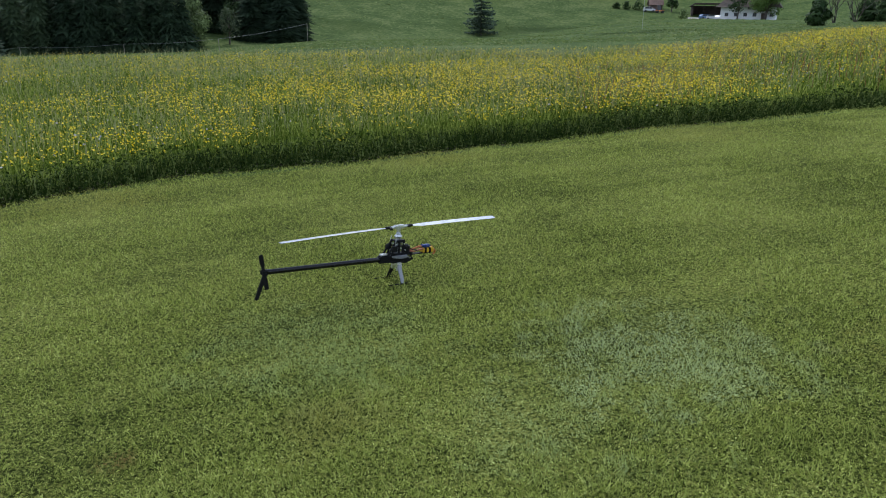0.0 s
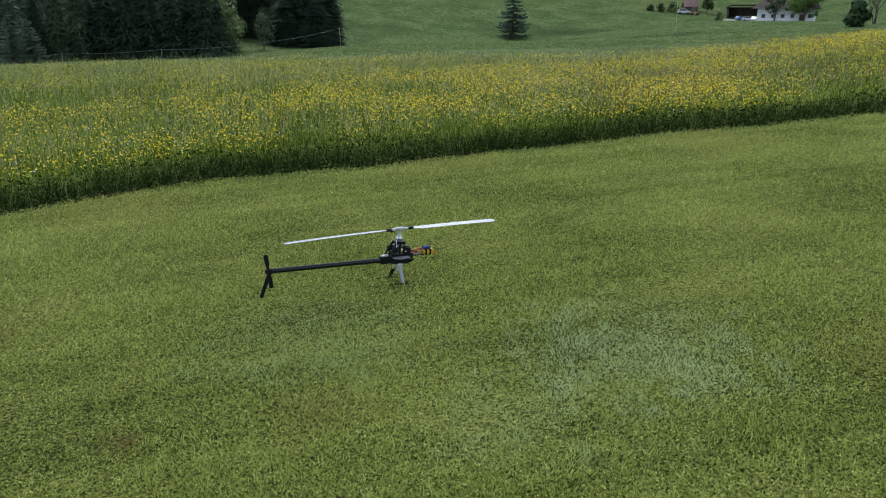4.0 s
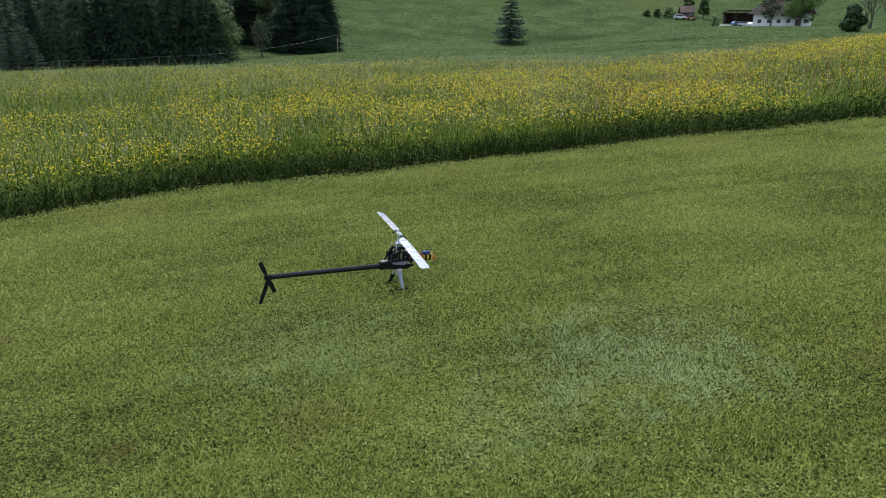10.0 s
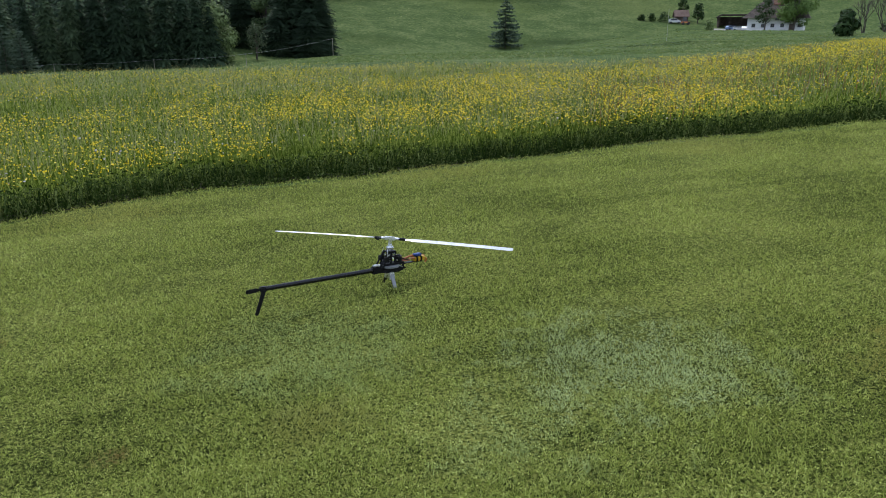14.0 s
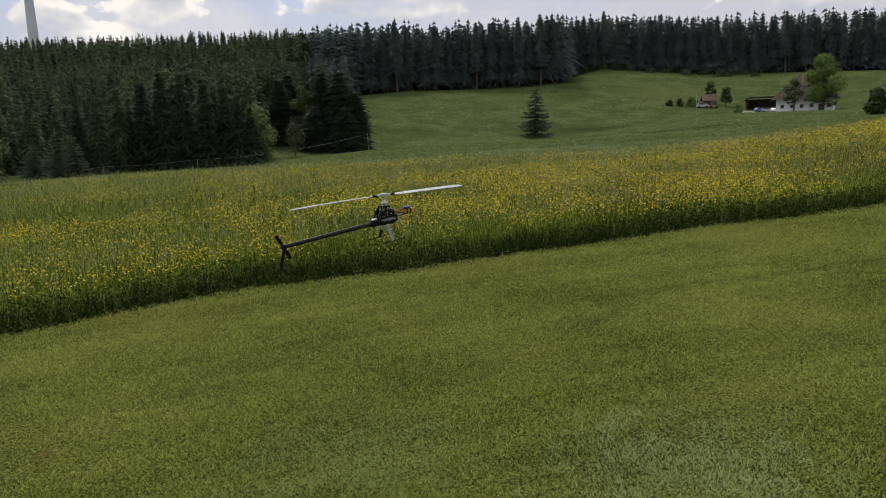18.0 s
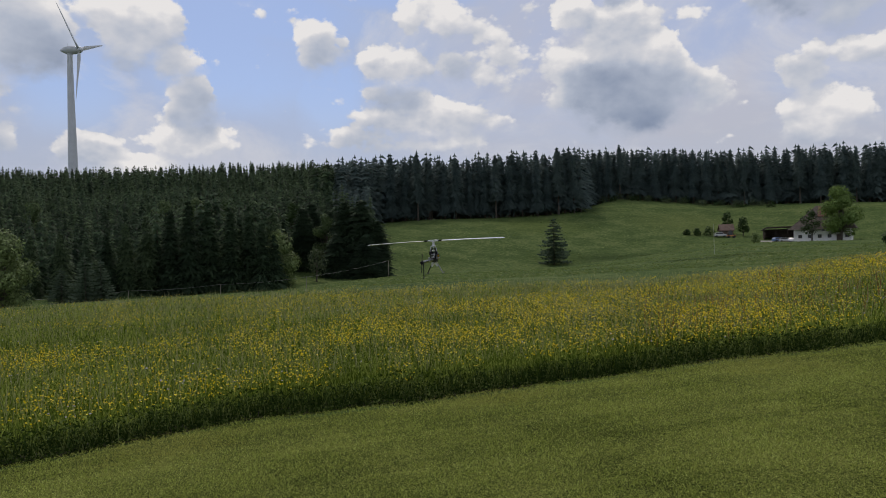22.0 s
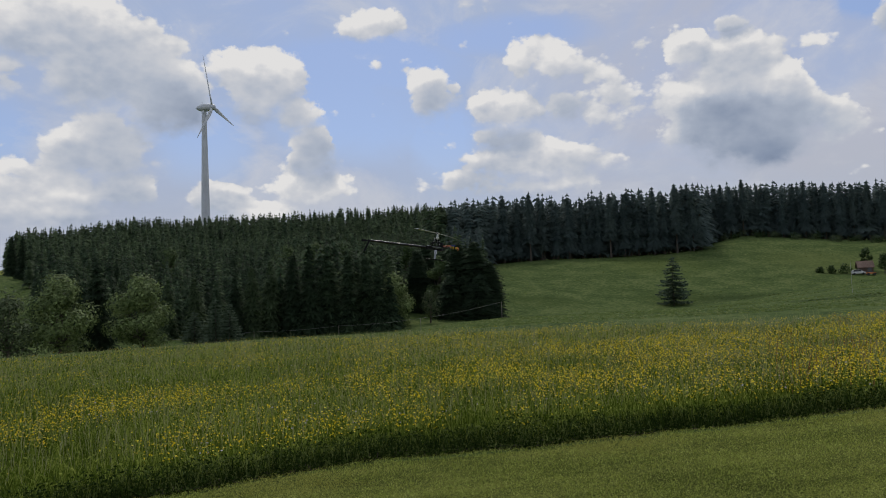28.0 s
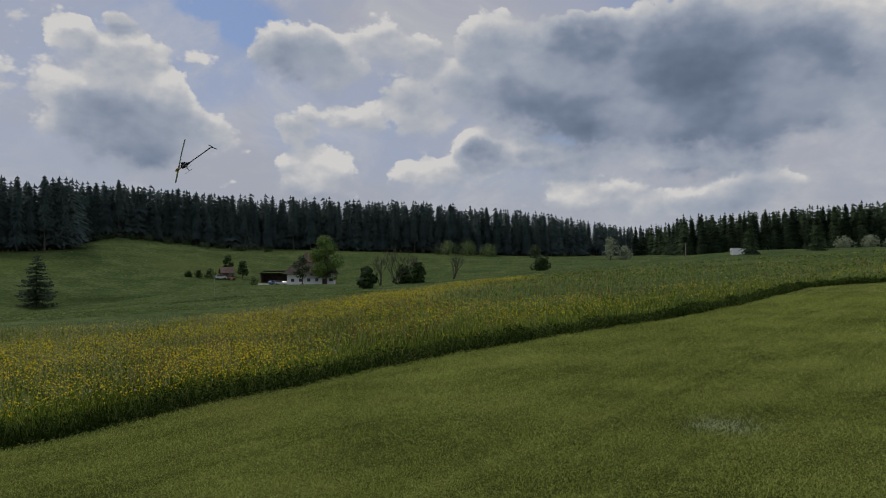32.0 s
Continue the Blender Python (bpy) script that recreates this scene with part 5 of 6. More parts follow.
# ---- farm ----
def house():
    t = thing("farmhouse", "white farmhouse with a large brown hipped roof", "house")
    L, W, H = 14.6, 12.0, 4.6
    bm = bmesh.new()
    for sx, sy, px, py in ((L, 0.4, 0, -W / 2), (L, 0.4, 0, W / 2), (0.4, W - 0.4, -L / 2 + 0.2, 0), (0.4, W - 0.4, L / 2 - 0.2, 0)):
        box(bm, (sx, sy, H + 0.6), (px, py, H / 2 - 0.3))
    part("wall", bm, M["plaster"], t)
    bm = bmesh.new()
    o, ridge = 1.4, 10.6
    lo = [bm.verts.new(p) for p in ((-L / 2 - o, -W / 2 - o, H - 0.9), (L / 2 + o, -W / 2 - o, H - 0.9), (L / 2 + o, W / 2 + o, H - 0.9), (-L / 2 - o, W / 2 + o, H - 0.9))]
    hi = [bm.verts.new((-L / 2 + 5.4, 0, ridge)), bm.verts.new((L / 2 - 3.2, 0, ridge))]
    for f in ((lo[0], lo[1], hi[1], hi[0]), (lo[2], lo[3], hi[0], hi[1]), (lo[3], lo[0], hi[0]), (lo[1], lo[2], hi[1]), lo[::-1]):
        bm.faces.new(f)
    roof = part("roof", bm, M["roof_brown"], t)
    bm = bmesh.new()
    v = [bm.verts.new(p) for p in ((-1.2, -3.55, 7.30), (3.0, -3.55, 7.30), (3.0, -0.35, 10.34), (-1.2, -0.35, 10.34))]
    e = [bm.verts.new(q.co + Vector((0, -0.08, 0.10))) for q in v]
    bm.faces.new(e), bm.faces.new(v[::-1])
    for k in range(4):
        bm.faces.new((v[k], v[(k + 1) % 4], e[(k + 1) % 4], e[k]))
    part("tile_field", bm, M["roof_red"], roof, "newer red tile field on the roof")
    for k, (x, z) in enumerate(((-5.6, 1.7), (-3.1, 1.7), (-0.6, 1.7), (1.9, 1.7), (6.3, 1.7), (-2.4, 3.6), (0.4, 3.6), (3.2, 3.6))):
        frame_bm = bmesh.new()
        for dx, dz, sx, sz in ((-0.62, 0, 0.12, 1.3), (0.62, 0, 0.12, 1.3), (0, 0.6, 1.24, 0.12), (0, -0.6, 1.24, 0.12), (0, 0, 0.08, 1.2)):
            box(frame_bm, (sx, 0.12, sz), (dx, 0, dz))
        w = part("window", frame_bm, M["timber"], t)
        w.matrix_basis = Matrix.Translation((x, -W / 2 - 0.22, z))
        w.scale = (0.72, 1, 0.75)
        bm = bmesh.new()
        box(bm, (1.16, 0.04, 1.12))
        part("pane", bm, M["glass_dark"], w)
    bm = bmesh.new()
    box(bm, (1.3, 0.12, 2.1), (4.3, -W / 2 - 0.24, 1.05))
    part("door", bm, M["timber"], t)
    return t


def barn():
    t = thing("open_barn", "open timber barn with a dark flat gable roof", "barn")
    bm = bmesh.new()
    plate(bm, ((-6.6, 4.1), (-5.0, 5.3), (6.2, 5.3), (7.4, 4.0), (7.0, 3.8), (5.9, 4.9), (-4.7, 4.9), (-6.3, 3.8)), 9.0, "y", 0)
    part("roof", bm, M["roof_brown"], t)
    bm = bmesh.new()
    box(bm, (12.0, 0.25, 4.4), (0, 3.6, 2.1))
    box(bm, (0.25, 6.9, 3.9), (-5.9, 0, 1.85))
    box(bm, (0.25, 6.9, 3.9), (5.9, 0, 1.85))
    part("wall", bm, M["timber"], t)
    for x in (-5.6, -2.2, 1.4, 5.2):
        bm = bmesh.new()
        box(bm, (0.28, 0.28, 5.0), (x, -3.6, 2.4), bevel=0.03)
        part("post", bm, M["timber"], t)
    bm = bmesh.new()
    box(bm, (11.6, 0.2, 0.25), (0, -3.6, 4.75))
    part("beam", bm, M["timber"], t)
    return t


def hut():
    t = thing("hut", "small timber hut with a red tile gable roof", "hut")
    bm = bmesh.new()
    plate(bm, ((-1.9, 0), (1.9, 0), (1.9, 2.4), (0, 4.2), (-1.9, 2.4)), 5.0, "x", 0)
    part("wall", bm, M["timber"], t)
    bm = bmesh.new()
    for s in (-1, 1):
        plate(bm, ((0, 4.55), (s * 2.5, 2.1), (s * 2.5, 1.9), (0, 4.32)), 5.9, "x", 0)
    part("roof", bm, M["roof_hut"], t)
    bm = bmesh.new()
    box(bm, (1.4, 0.1, 2.0), (1.2, -1.97, 1.0))
    part("door", bm, M["glass_dark"], t, "dark open doorway")
    return t


def car(paint, label, long=4.3, tall=1.5):
    t = thing("car", label, "car", group="vehicles parked at the farm")
    long, tall = long * 0.85, tall * 0.9
    bm = bmesh.new()
    k = long / 4.3
    plate(bm, ((-2.15 * k, 0.35), (2.15 * k, 0.35), (2.15 * k, 0.8), (1.3 * k, 0.95), (0.6 * k, tall), (-1.5 * k, tall), (-2.1 * k, 0.95)), 1.7, "y", 0)
    bmesh.ops.bevel(bm, geom=bm.edges[:], offset=0.06, segments=2, affect="EDGES")
    part("body", bm, paint, t)
    bm = bmesh.new()
    plate(bm, ((-1.75 * k, 0.98), (1.05 * k, 0.98), (0.55 * k, tall - 0.08), (-1.42 * k, tall - 0.08)), 1.74, "y", 0)
    part("side_window", bm, M["glass_dark"], t)
    for x in (-1.35 * k, 1.35 * k):
        for y in (-0.78, 0.78):
            bm = bmesh.new()
            rod(bm, (x, y - 0.1, 0.32), (x, y + 0.1, 0.32), 0.32, 0.32, 14)
            part("wheel", bm, M["rubber"], t)
    return t


def farm():
    def face(az, r, turn=0.0):
        return Euler((0, 0, radians(-az + turn))).to_matrix().to_4x4()
    def put(t, az, r, turn=0.0, sink=0.1):
        x, y = polar(az, r)
        t.matrix_basis = Matrix.Translation((x, y, gz(x, y) - sink)) @ face(az, r, turn)
        return t
    put(house(), 26.95, 240, -4)
    put(barn(), 24.35, 250, 3).scale = (0.92, 0.9, 0.72)
    put(hut(), 20.6, 258, 12).scale = (0.8, 0.8, 0.82)
    put(car(M["car_white"], "white van parked by the hut", 4.4, 1.7), 20.2, 253, 8, 0.0)
    put(car(M["car_white"], "white car parked in the farmyard"), 24.6, 238, -10, 0.0)
    put(car(M["car_blue"], "blue car parked in the farmyard"), 24.1, 239, 30, 0.0)
    put(car(M["car_white"], "white car parked by the farmhouse"), 25.1, 237, 60, 0.0)
    t = thing("trailer", "orange farm trailer beside the hut", "trailer")
    bm = bmesh.new()
    box(bm, (2.4, 1.4, 0.4), (0, 0, 0.7), bevel=0.05)
    part("bed", bm, M["orange"], t)
    for x in (-0.8, 0.8):
        bm = bmesh.new()
        rod(bm, (x, -0.85, 0.4), (x, 0.85, 0.4), 0.4, 0.4, 12)
        part("wheel", bm, M["rubber"], t)
    put(t, 20.95, 252, 10, 0.0)
    # the gravel yard, laid over the slope
    V, T = [], []
    for i in range(21):
        for j in range(5):
            az, r = 22.85 + 0.32 * i * 0.75, 232.5 + j * 2.2
            x, y = polar(az, r)
            V.append((x, y, gz(x, y) + 0.06 + 0.05 * j))
    for i in range(20):
        for j in range(4):
            a = i * 5 + j
            T += [(a, a + 5, a + 6), (a, a + 6, a + 1)]
    tagged(new("yard", mesh_of("yard", V, T, [M["gravel"]])), "pale gravel yard before the farm buildings", "yard", kind="structure")
    # pale building far off
    t = thing("pale_shed", "pale metal-roofed shed at the crest of the meadow", "shed")
    bm = bmesh.new()
    plate(bm, ((-3.6, 0), (3.6, 0), (2.6, 2.6), (-2.6, 2.6)), 7, "x", 0)
    part("roof", bm, M["plaster"], t)
    bm = bmesh.new()
    plate(bm, ((-2.9, 0.3), (2.9, 0.3), (2.1, 2.2), (-2.1, 2.2)), 7.1, "x", 0)
    part("gable", bm, M["pole"], t)
    put(t, 59.4, 232, 12, 0.3).scale = (0.75, 0.6, 0.75)
    t = thing("utility_pole", "grey wooden utility pole before the forest", "pole")
    bm = bmesh.new()
    rod(bm, (0, 0, -0.3), (0, 0, 4.6), 0.16, 0.12, 10)
    box(bm, (1.0, 0.12, 0.12), (0, 0, 4.2))
    part("shaft", bm, M["post_wood"], t)
    put(t, 55.6, 231, 0, 0.0)
    t = thing("marker_pole", "thin pale pole standing in the grass", "pole")
    bm = bmesh.new()
    rod(bm, (0, 0, -0.2), (0, 0, 4.0), 0.02, 0.016, 8)
    part("shaft", bm, M["pole"], t)
    put(t, 19.75, 105, 0, 0.0)


def fence():
    t = thing("pasture_fence", "wire fence on grey posts below the woods", "fence")
    tops = []
    for k in range(5):
        az = -30.5 + 25.5 * k / 4
        r = 128 + 9 * math.sin(k * 1.2)
        x, y = polar(az, r)
        z = gz(x, y)
        h = 0.9 + 0.45 * k
        bm = bmesh.new()
        rod(bm, (x, y, z - 0.3), (x, y, z + h), 0.045, 0.04, 8)
        part("post", bm, M["post_wood"], t)
        tops.append((x, y, z + h))
    bm = bmesh.new()
    for a, b in zip(tops, tops[1:]):
        a, b = Vector(a), Vector(b)
        pts = [a.lerp(b, f / 6) - Vector((0, 0, 0.25 * 4 * (f / 6) * (1 - f / 6))) for f in range(7)]
        tube(bm, pts, 0.013, 6)
    part("wire", bm, M["wire"], t)


# ---- the model helicopter ----
HUB_Z, BOOM_Z, TAIL_X = 0.344, 0.148, -0.876


def helicopter():
    t = thing("model_helicopter", "bare-frame black model helicopter with white rotor blades", "model helicopter")
    bm = bmesh.new()
    rod(bm, (0, 0, 0.14), (0, 0, HUB_Z + 0.01), 0.006, 0.006, 12)
    part("mast", bm, M["alu"], t, "steel rotor mast")
    for y in (-0.024, 0.024):
        bm = bmesh.new()
        for outline in (((-0.075, 0.128), (0.10, 0.132), (0.112, 0.142), (0.10, 0.148), (-0.075, 0.146)), ((-0.06, 0.168), (0.09, 0.172), (0.10, 0.180), (-0.05, 0.184)),
                        ((-0.034, 0.25), (0.034, 0.25), (0.034, 0.264), (-0.034, 0.264)), ((-0.075, 0.14), (-0.062, 0.14), (-0.022, 0.258), (-0.034, 0.258)),
                        ((0.022, 0.178), (0.036, 0.178), (0.034, 0.256), (0.022, 0.256)), ((-0.012, 0.178), (0.002, 0.178), (0.002, 0.256), (-0.012, 0.256)), ((0.075, 0.138), (0.09, 0.138), (0.10, 0.178), (0.085, 0.178)),
                        ((-0.03, 0.138), (-0.018, 0.138), (0.012, 0.174), (0.0, 0.174))):
            plate(bm, outline, 0.003, "y", y)
        part("side_frame", bm, M["carbon"], t, "black carbon side frame with cut-outs")
    for z, x0, x1 in ((0.128, -0.06, 0.09), (0.178, -0.05, 0.10), (0.225, -0.035, 0.035), (0.260, -0.032, 0.034)):
        bm = bmesh.new()
        box(bm, (x1 - x0, 0.046, 0.008), ((x0 + x1) / 2, 0, z), bevel=0.002)
        part("frame_plate", bm, M["plastic"], t)
    for x, z in ((-0.03, 0.24), (0.03, 0.24), (-0.04, 0.2), (0.04, 0.2), (0.08, 0.15)):
        bm = bmesh.new()
        rod(bm, (x, -0.03, z), (x, 0.03, z), 0.004, 0.004, 8)
        part("spacer", bm, M["alu"], t)
    bm = bmesh.new()
    rod(bm, (0, 0, 0.158), (0, 0, 0.170), 0.062, 0.062, 28)
    rod(bm, (0, 0, 0.150), (0, 0, 0.158), 0.03, 0.03, 16)
    part("main_gear", bm, M["gear_grey"], t, "grey plastic main gear")
    bm = bmesh.new()
    rod(bm, (0.062, 0, 0.172), (0.062, 0, 0.222), 0.026, 0.026, 20)
    rod(bm, (0.062, 0, 0.222), (0.062, 0, 0.230), 0.018, 0.012, 20)
    part("motor", bm, M["plastic"], t, "black electric motor")
    for x, y, z in ((-0.045, 0.034, 0.215), (-0.045, -0.034, 0.215), (0.02, 0.034, 0.235)):
        bm = bmesh.new()
        box(bm, (0.036, 0.018, 0.034), (x, y, z), bevel=0.002)
        sv = part("servo", bm, M["plastic"], t)
        bm = bmesh.new()
        rod(bm, (x + 0.006, y, z + 0.017), (x + 0.012, y * 0.75, 0.286), 0.0022, 0.0022, 6)
        part("push_rod", bm, M["alu"], sv)
    bm = bmesh.new()
    rod(bm, (0, 0, 0.276), (0, 0, 0.286), 0.020, 0.025, 24)
    rod(bm, (0, 0, 0.286), (0, 0, 0.296), 0.025, 0.016, 24)
    blob(bm, (0.014, 0.014, 0.014), (0, 0, 0.300))
    part("swashplate", bm, M["alu"], t, "silver swashplate")
    # diagonal braces behind the mast
    for y in (-0.026, 0.026):
        bm = bmesh.new()
        rod(bm, (-0.03, y * 0.9, 0.262), (-0.09, y, 0.168), 0.006, 0.006, 8)
        part("brace", bm, M["plastic"], t)
        bm = bmesh.new()
        tube(bm, [(0.035, y * 0.9, 0.225), (0.10, y, 0.198), (0.15, y * 0.5, 0.182)], 0.003, 6)
        part("canopy_wire", bm, M["plastic"], t)
    bm = bmesh.new()
    plate(bm, ((-0.05, 0.122), (0.06, 0.118), (0.105, 0.140), (0.10, 0.148), (0.055, 0.128), (-0.05, 0.132)), 0.05, "y", 0)
    part("lower_tray", bm, M["plastic"], t)
    # battery on its tray, wires, speed controller
    bm = bmesh.new()
    box(bm, (0.17, 0.032, 0.004), (0.15, 0, 0.164), bevel=0.001)
    part("battery_tray", bm, M["carbon"], t)
    bm = bmesh.new()
    box(bm, (0.085, 0.044, 0.030), (0.228, 0, 0.182), bevel=0.005)
    pack = part("battery", bm, M["yellow"], t, "yellow battery pack strapped to the nose")
    for x in (0.205, 0.238):
        bm = bmesh.new()
        box(bm, (0.016, 0.050, 0.037), (x, 0, 0.1815), bevel=0.003)
        part("strap", bm, M["plastic"], pack, "black strap")
    bm = bmesh.new()
    box(bm, (0.06, 0.036, 0.016), (0.216, 0, 0.2085), bevel=0.005)
    part("speed_controller", bm, M["blue"], t, "blue speed controller on the battery")
    for k, (a, b) in enumerate((((0.09, 0.012, 0.19), (0.19, 0.012, 0.196)), ((0.09, -0.012, 0.186), (0.19, -0.014, 0.190)), ((0.08, 0.0, 0.20), (0.19, 0.004, 0.205)))):
        a, b = Vector(a), Vector(b)
        bm = bmesh.new()
        tube(bm, [a, a.lerp(b, 0.35) + Vector((0, 0.004, -0.008)), a.lerp(b, 0.7) + Vector((0, -0.006, 0.006)), b], 0.0045, 8)
        part("wire", bm, M["copper"] if k < 2 else M["orange_wire"], t)
    for y, z in ((0.010, 0.190), (-0.010, 0.178)):
        bm = bmesh.new()
        tube(bm, [(0.262, y, z), (0.278, y * 1.6, z + 0.004), (0.289, y, z - 0.012), (0.280, y * 0.4, z - 0.030)], 0.0055, 8)
        part("wire_loop", bm, M["orange_wire"], t, "orange wire loop at the nose")
    # boom
    bm = bmesh.new()
    box(bm, (0.085, 0.040, 0.046), (-0.095, 0, BOOM_Z), bevel=0.006)
    box(bm, (0.05, 0.050, 0.02), (-0.06, 0, BOOM_Z + 0.012), bevel=0.004)
    part("boom_clamp", bm, M["plastic"], t)
    bm = bmesh.new()
    box(bm, (0.05, 0.030, 0.010), (-0.10, 0, BOOM_Z + 0.028), bevel=0.003)
    part("clamp_cap", bm, M["alu"], t)
    bm = bmesh.new()
    rod(bm, (-0.07, 0, BOOM_Z), (TAIL_X + 0.01, 0, BOOM_Z), 0.0155, 0.0145, 24)
    part("tail_boom", bm, M["boom"], t, "glossy black tail boom tube")
    bm = bmesh.new()
    box(bm, (0.045, 0.026, 0.030), (TAIL_X, 0, BOOM_Z), bevel=0.005)
    rod(bm, (TAIL_X - 0.005, 0, BOOM_Z), (TAIL_X - 0.005, 0.022, BOOM_Z), 0.006, 0.006, 12)
    part("tail_gearbox", bm, M["plastic"], t)
    bm = bmesh.new()
    plate(bm, ((TAIL_X + 0.012, BOOM_Z - 0.005), (TAIL_X - 0.014, BOOM_Z - 0.005), (TAIL_X - 0.060, 0.004), (TAIL_X - 0.048, -0.004), (TAIL_X - 0.038, 0.004)), 0.006, "y", -0.012)
    part("tail_fin", bm, M["carbon"], t, "narrow black tail fin strut")
    # legs and skids
    bm = bmesh.new()
    plate(bm, ((-0.03, 0.120), (0.03, 0.120), (0.036, 0.078), (0.026, 0.074), (0, 0.104), (-0.026, 0.074), (-0.036, 0.078)), 0.034, "x", 0.0)
    part("leg_bracket", bm, M["alu"], t, "pale leg bracket")
    for s in (-1, 1):
        bm = bmesh.new()
        n = bm.verts.new
        a = [n((x, s * y, z)) for x, y, z in ((-0.014, 0.018, 0.122), (0.014, 0.018, 0.122), (0.012, 0.046, 0.062), (0.011, 0.078, 0.004), (-0.011, 0.078, 0.004), (-0.012, 0.046, 0.062))]
        b = [n((v.co.x, v.co.y + s * 0.007, v.co.z + 0.003)) for v in a]
        for q in (a, b):
            bm.faces.new((q[0], q[1], q[2], q[5])), bm.faces.new((q[5], q[2], q[3], q[4]))
        for i, j in ((0, 1), (1, 2), (2, 3), (3, 4), (4, 5), (5, 0)):
            bm.faces.new((a[i], a[j], b[j], b[i]))
        part("leg", bm, M["leg_grey"] if s < 0 else M["plastic"], t, "grey flat landing leg" if s < 0 else "black flat landing leg")
        bm = bmesh.new()
        tube(bm, [(0.125, s * 0.082, 0.012), (0.10, s * 0.082, 0.004), (-0.10, s * 0.082, 0.004)], 0.004, 8)
        part("skid", bm, M["plastic"], t, "thin black skid")
    # main rotor
    me = bpy.data.meshes.new("rotor_head")
    bm = bmesh.new()
    rod(bm, (0, 0, -0.030), (0, 0, 0.006), 0.013, 0.013, 16)
    box(bm, (0.075, 0.030, 0.022), (0, 0, 0.0), bevel=0.005)
    rod(bm, (-0.07, 0, 0), (0.07, 0, 0), 0.008, 0.008, 12)
    bm.to_mesh(me), bm.free()
    me.materials.append(M["alu"])
    head = new("rotor_head", me)
    head.parent = t
    head.matrix_basis = Matrix.Translation((0, 0, HUB_Z))
    tagged(head, label="silver rotor head")
    for s in (-1, 1):
        bm = bmesh.new()
        box(bm, (0.050, 0.018, 0.016), (s * 0.080, 0, 0), bevel=0.004)
        box(bm, (0.020, 0.012, 0.012), (s * 0.075, s * 0.024, -0.004), bevel=0.002)
        grip = part("blade_grip", bm, M["plastic"], head, "dark blade grip")
        for name, x0, x1, mat in (("blade", 0.105, 0.62, "rotor_white"), ("blade_tip", 0.62, 0.80, "rotor_lilac")):
            bm = bmesh.new()
            rings = []
            for k in range(9):
                f = x0 + (x1 - x0) * k / 8
                chord = 0.052 * (1.0 if f > 0.17 else 0.45 + 0.55 * (f - 0.105) / 0.065) * (1 if f < 0.78 else 0.72)
                droop = -0.010 * ((f - 0.1) / 0.7) ** 2
                ring = []
                for u, w in ((-0.35, 0), (-0.2, 0.06), (0.1, 0.055), (0.65, 0), (0.1, -0.04), (-0.2, -0.045)):
                    ring.append(bm.verts.new((s * f, -s * u * chord, w * 0.06 + droop + s * 0 + 0.10 * -u * chord)))
                rings.append(ring)
            for a, b in zip(rings, rings[1:]):
                for j in range(6):
                    bm.faces.new((a[j], a[(j + 1) % 6], b[(j + 1) % 6], b[j]))
            bm.faces.new(rings[0]), bm.faces.new(rings[-1][::-1])
            part(name, bm, M[mat], head, "white rotor blade" if name == "blade" else "pale lilac blade tip")
    # tail rotor, spinning about the sideways axis
    me = bpy.data.meshes.new("tail_rotor")
    bm = bmesh.new()
    rod(bm, (0, -0.010, 0), (0, 0.010, 0), 0.010, 0.010, 14)
    box(bm, (0.014, 0.012, 0.05), bevel=0.002)
    bm.to_mesh(me), bm.free()
    me.materials.append(M["plastic"])
    tail = new("tail_rotor", me)
    tail.parent = t
    for s in (-1, 1):
        bm = bmesh.new()
        plate(bm, ((-0.008, s * 0.024), (0.008, s * 0.024), (0.013, s * 0.045), (0.012, s * 0.098), (0.006, s * 0.103), (-0.012, s * 0.101), (-0.013, s * 0.045)), 0.003, "y", 0)
        part("tail_blade", bm, M["plastic"], tail, "black tail rotor blade")
    return t, head, tail


ground_sheet()
lawn_sheet()
soil_shade_strip()
farm()
fence()
turbine_rotor, turbine_hub = turbine()
trees()
forest()
heli, rotor_head, tail_rotor = helicopter()
heli.scale = (1.036, 1.036, 1.036)
lawn_grass()
pasture_grass()
meadow()
flowers()

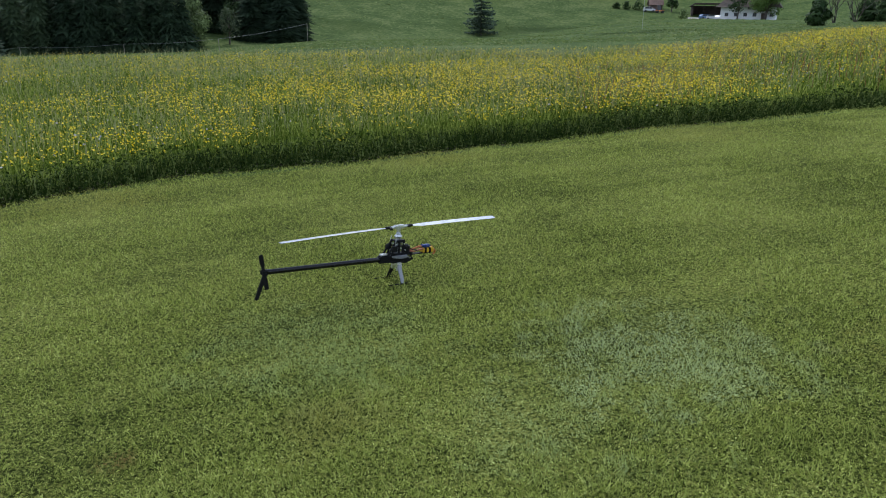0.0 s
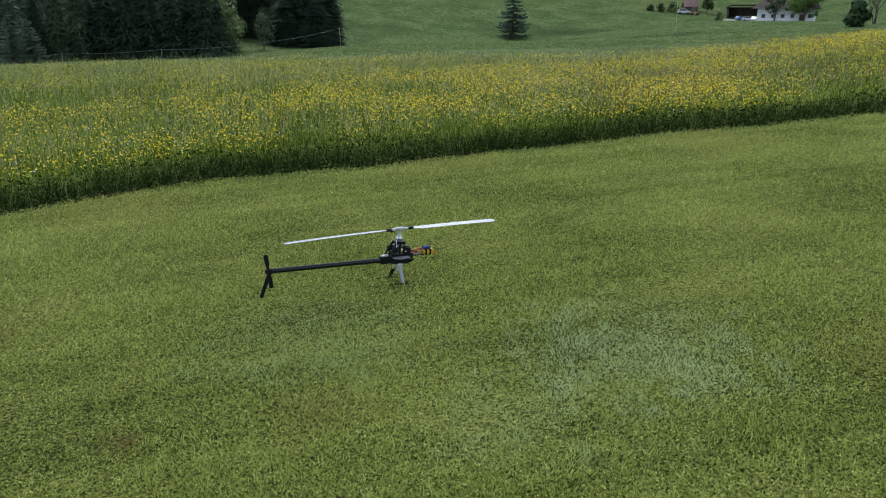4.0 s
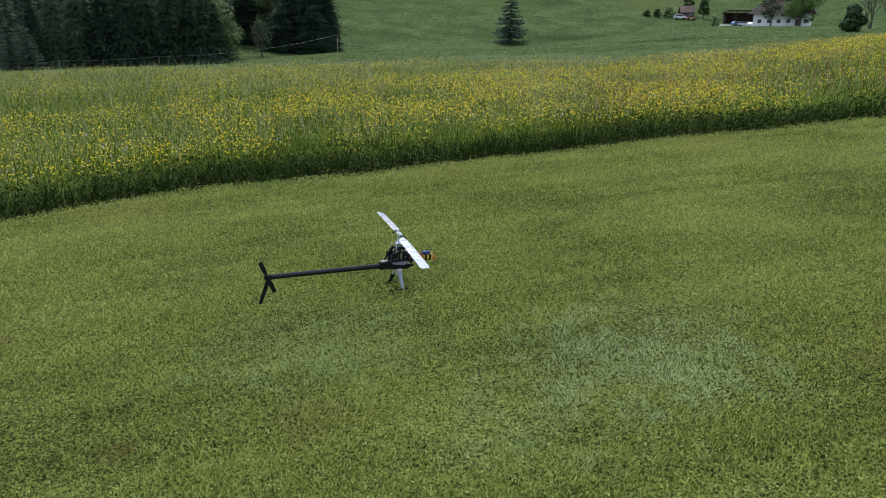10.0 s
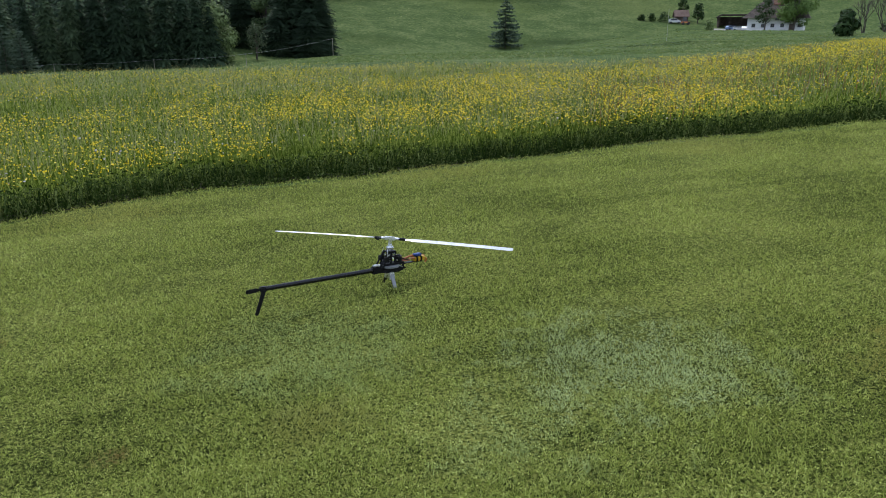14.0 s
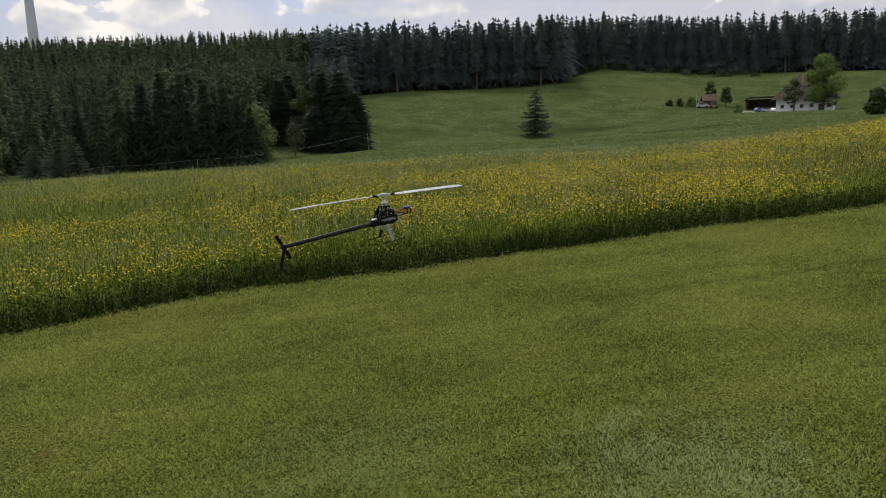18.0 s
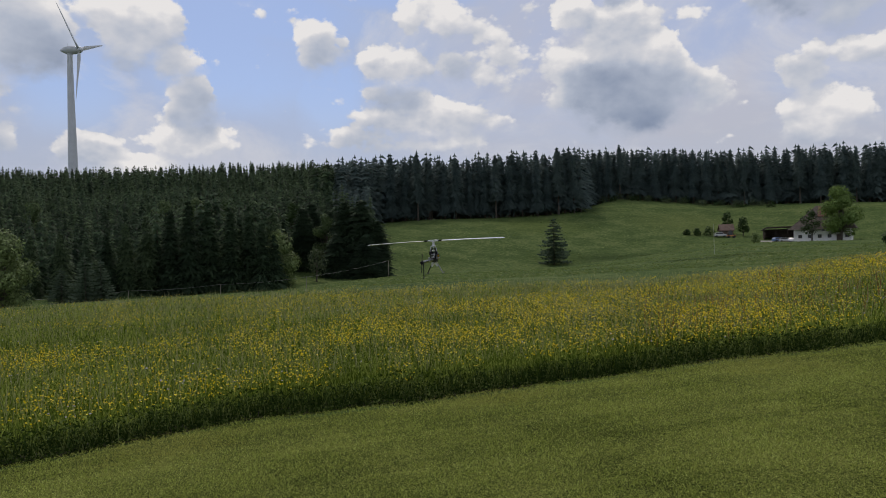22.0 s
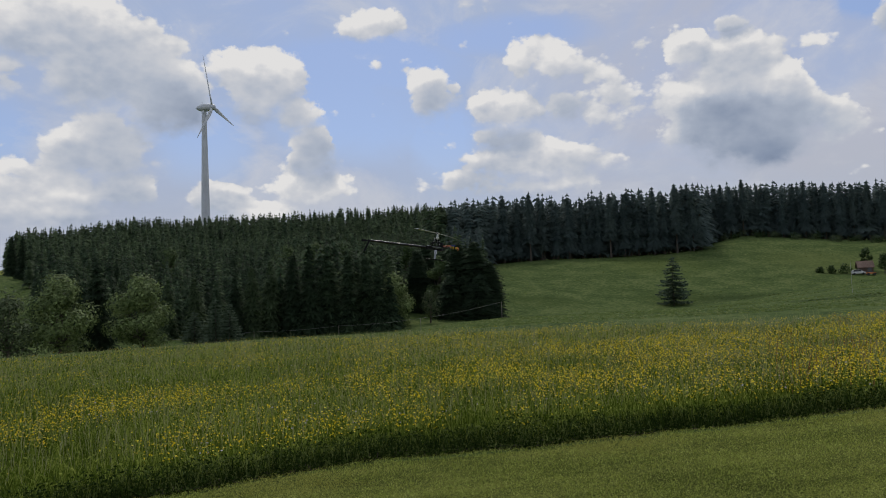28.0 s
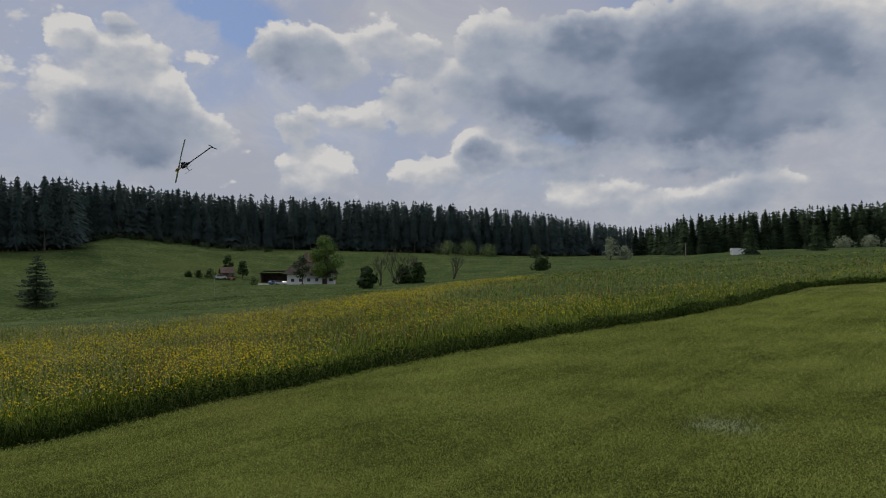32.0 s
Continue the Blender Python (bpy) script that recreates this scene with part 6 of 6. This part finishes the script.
# the machine's path: seconds, place, roll, pitch, yaw
FLIGHT = [
    (0, -0.08, 4.60, -0.03, -1, 6, 33),
    (13.4, -0.08, 4.60, -0.03, -1, 6, 33),
    (14, -0.09, 4.70, -0.06, -1, 3, 34),
    (14.5, -0.10, 4.77, -0.08, 4, 1, 38),
    (16.5, -0.18, 4.72, 0.18, 6, 4, 44),
    (17, -0.30, 5.00, 0.46, 7, 9, 46),
    (17.5, -0.30, 5.55, 0.57, 6, -1, 44),
    (18, -0.41, 5.68, 0.82, 5, -5, 42),
    (18.5, -0.79, 5.97, 0.90, 9, 2, 43),
    (19, -1.06, 6.35, 1.12, 12, 3, 44),
    (20, -1.08, 6.98, 1.57, 4, 5, 21),
    (21, -0.61, 7.21, 1.32, 5, 4, 39),
    (22, -0.20, 7.90, 1.50, -2, -1, 84),
    (23, -0.49, 8.74, 1.69, -2, -2, 142),
    (23.5, -0.58, 8.04, 1.71, -4, -4, 166),
    (24, -0.58, 8.36, 1.69, -4, -7, 174),
    (24.5, -0.23, 8.44, 1.67, -3, -1, 138),
    (26.5, -0.21, 8.65, 2.24, 2, -3, 3),
    (27, -0.76, 8.55, 2.30, -6, 3, 13),
    (27.5, -1.35, 9.40, 2.30, 2, 8, 9),
    (28, -1.76, 9.63, 2.24, 1, 9, 8),
    (28.5, -1.80, 9.65, 2.24, 0, 10, 9),
    (29, -1.81, 10.30, 2.18, 7, 22, 24),
    (29.5, -0.99, 11.68, 1.99, 12, 30, 21),
    (30, 1.15, 13.22, 1.71, 16, 22, 30),
    (30.5, 4.23, 14.53, 1.67, 13, 13, 43),
    (31, 8.65, 19.30, 2.02, 20, 12, 78),
    (31.5, 10.30, 23.00, 4.00, 0, 22, 130),
    (32, 6.42, 19.40, 4.82, 38, 39, 178),
]
# where the main rotor's blades stand at these seconds (degrees from the nose, a half turn being alike), and the disc's tilt
ROTOR_AT = ((0.0, 2, 0.1, -1.6), (9.1, 2, 0.1, -1.6), (10, 68, 0.1, 0.0), (11, 130, -2.2, -1.8), (12, 111, -1.2, -0.5), (13, 124, -2.1, -1.4), (14, 129, -0.7, 0.0), (14.5, 112, -3.4, -1.4), (16.5, 4, -0.0, 0.7), (17, 108, -3.8, -1.2), (17.5, 121, -2.3, -1.4), (18, 180, 0.0, 3.9), (18.5, 41, -1.6, 1.9), (19, 118, -6.0, -3.2), (20, 61, 1.0, -0.6), (21, 22, -0.2, 0.5), (22, 70, 0.3, -0.1), (23, 90, 4.5, 0.0), (24, 171, 0.6, 3.5), (24.5, 87, 3.6, -0.2), (26.5, 101, -0.2, -0.0), (27, 44, 4.8, -5.0), (27.5, 60, 1.3, -0.7), (28, 73, 0.6, -0.2), (29, 7, 0.2, -1.4), (29.5, 103, -6.3, -1.4), (30, 19, 1.1, -3.2), (31, 168, 0, 0), (31.5, 164, 1.0, 3.6), (32, 109, -5.6, -1.9))


def spin_rows(marks, start, end, step, period):
    """Angles through the marks, forward all the time, in steps of less than a quarter turn."""
    rows, angle = [(0.0, marks[0][1])], marks[0][1]
    rows.append((start, angle))
    last = start
    for t, want in [m for m in marks if m[0] > start] + [(end, None)]:
        if t <= last:
            continue
        n = max(1, round((t - last) / 0.1))
        turn = n * step
        if want is not None:
            off = (want - (angle + turn)) % period
            turn += off - period if off > period / 2 else off
        for k in range(1, n + 1):
            rows.append((last + (t - last) * k / n, angle + turn * k / n))
        angle, last = angle + turn, t
    return rows


def motions():
    walk(heli, [(r[0], pose(*r[1:])) for r in FLIGHT])
    when, roll, pitch = ([m[k] for m in ROTOR_AT] for k in (0, 2, 3))
    walk(rotor_head, [(t, pose(0, 0, HUB_Z, float(np.interp(t, when, roll)), float(np.interp(t, when, pitch)), 0) @ pose(0, 0, 0, 0, 0, a))
                      for t, a in spin_rows([m[:2] for m in ROTOR_AT], 9.1, 32.0, 62.0, 180)])
    tail_marks = ((0.0, -12.0), (6.6, -12.0), (7.0, 66.0), (7.5, 20.0), (8.0, 130.0), (8.5, 85.0), (9.0, 118.0), (10.0, 153.0), (11.0, 145.0), (12.0, 118.0), (13.0, 117.0), (23.0, 8.0))
    walk(tail_rotor, [(t, pose(TAIL_X - 0.002, 0.004, BOOM_Z - 0.002, 0, a, 0)) for t, a in spin_rows(tail_marks, 6.6, 32.0, 70.0, 180)])
    yaw = radians(0.0)
    spot = Vector((6.6 * math.cos(yaw), 6.6 * math.sin(yaw), turbine_hub))
    rows = []
    for k in range(65):
        t = k * 0.5
        m = Matrix.Translation(spot) @ Euler((0, 0, yaw)).to_matrix().to_4x4() @ Euler((radians(80.0 + 75.0 * t), 0, 0)).to_matrix().to_4x4()
        rows.append((t, m))
    walk(turbine_rotor, rows)


motions()
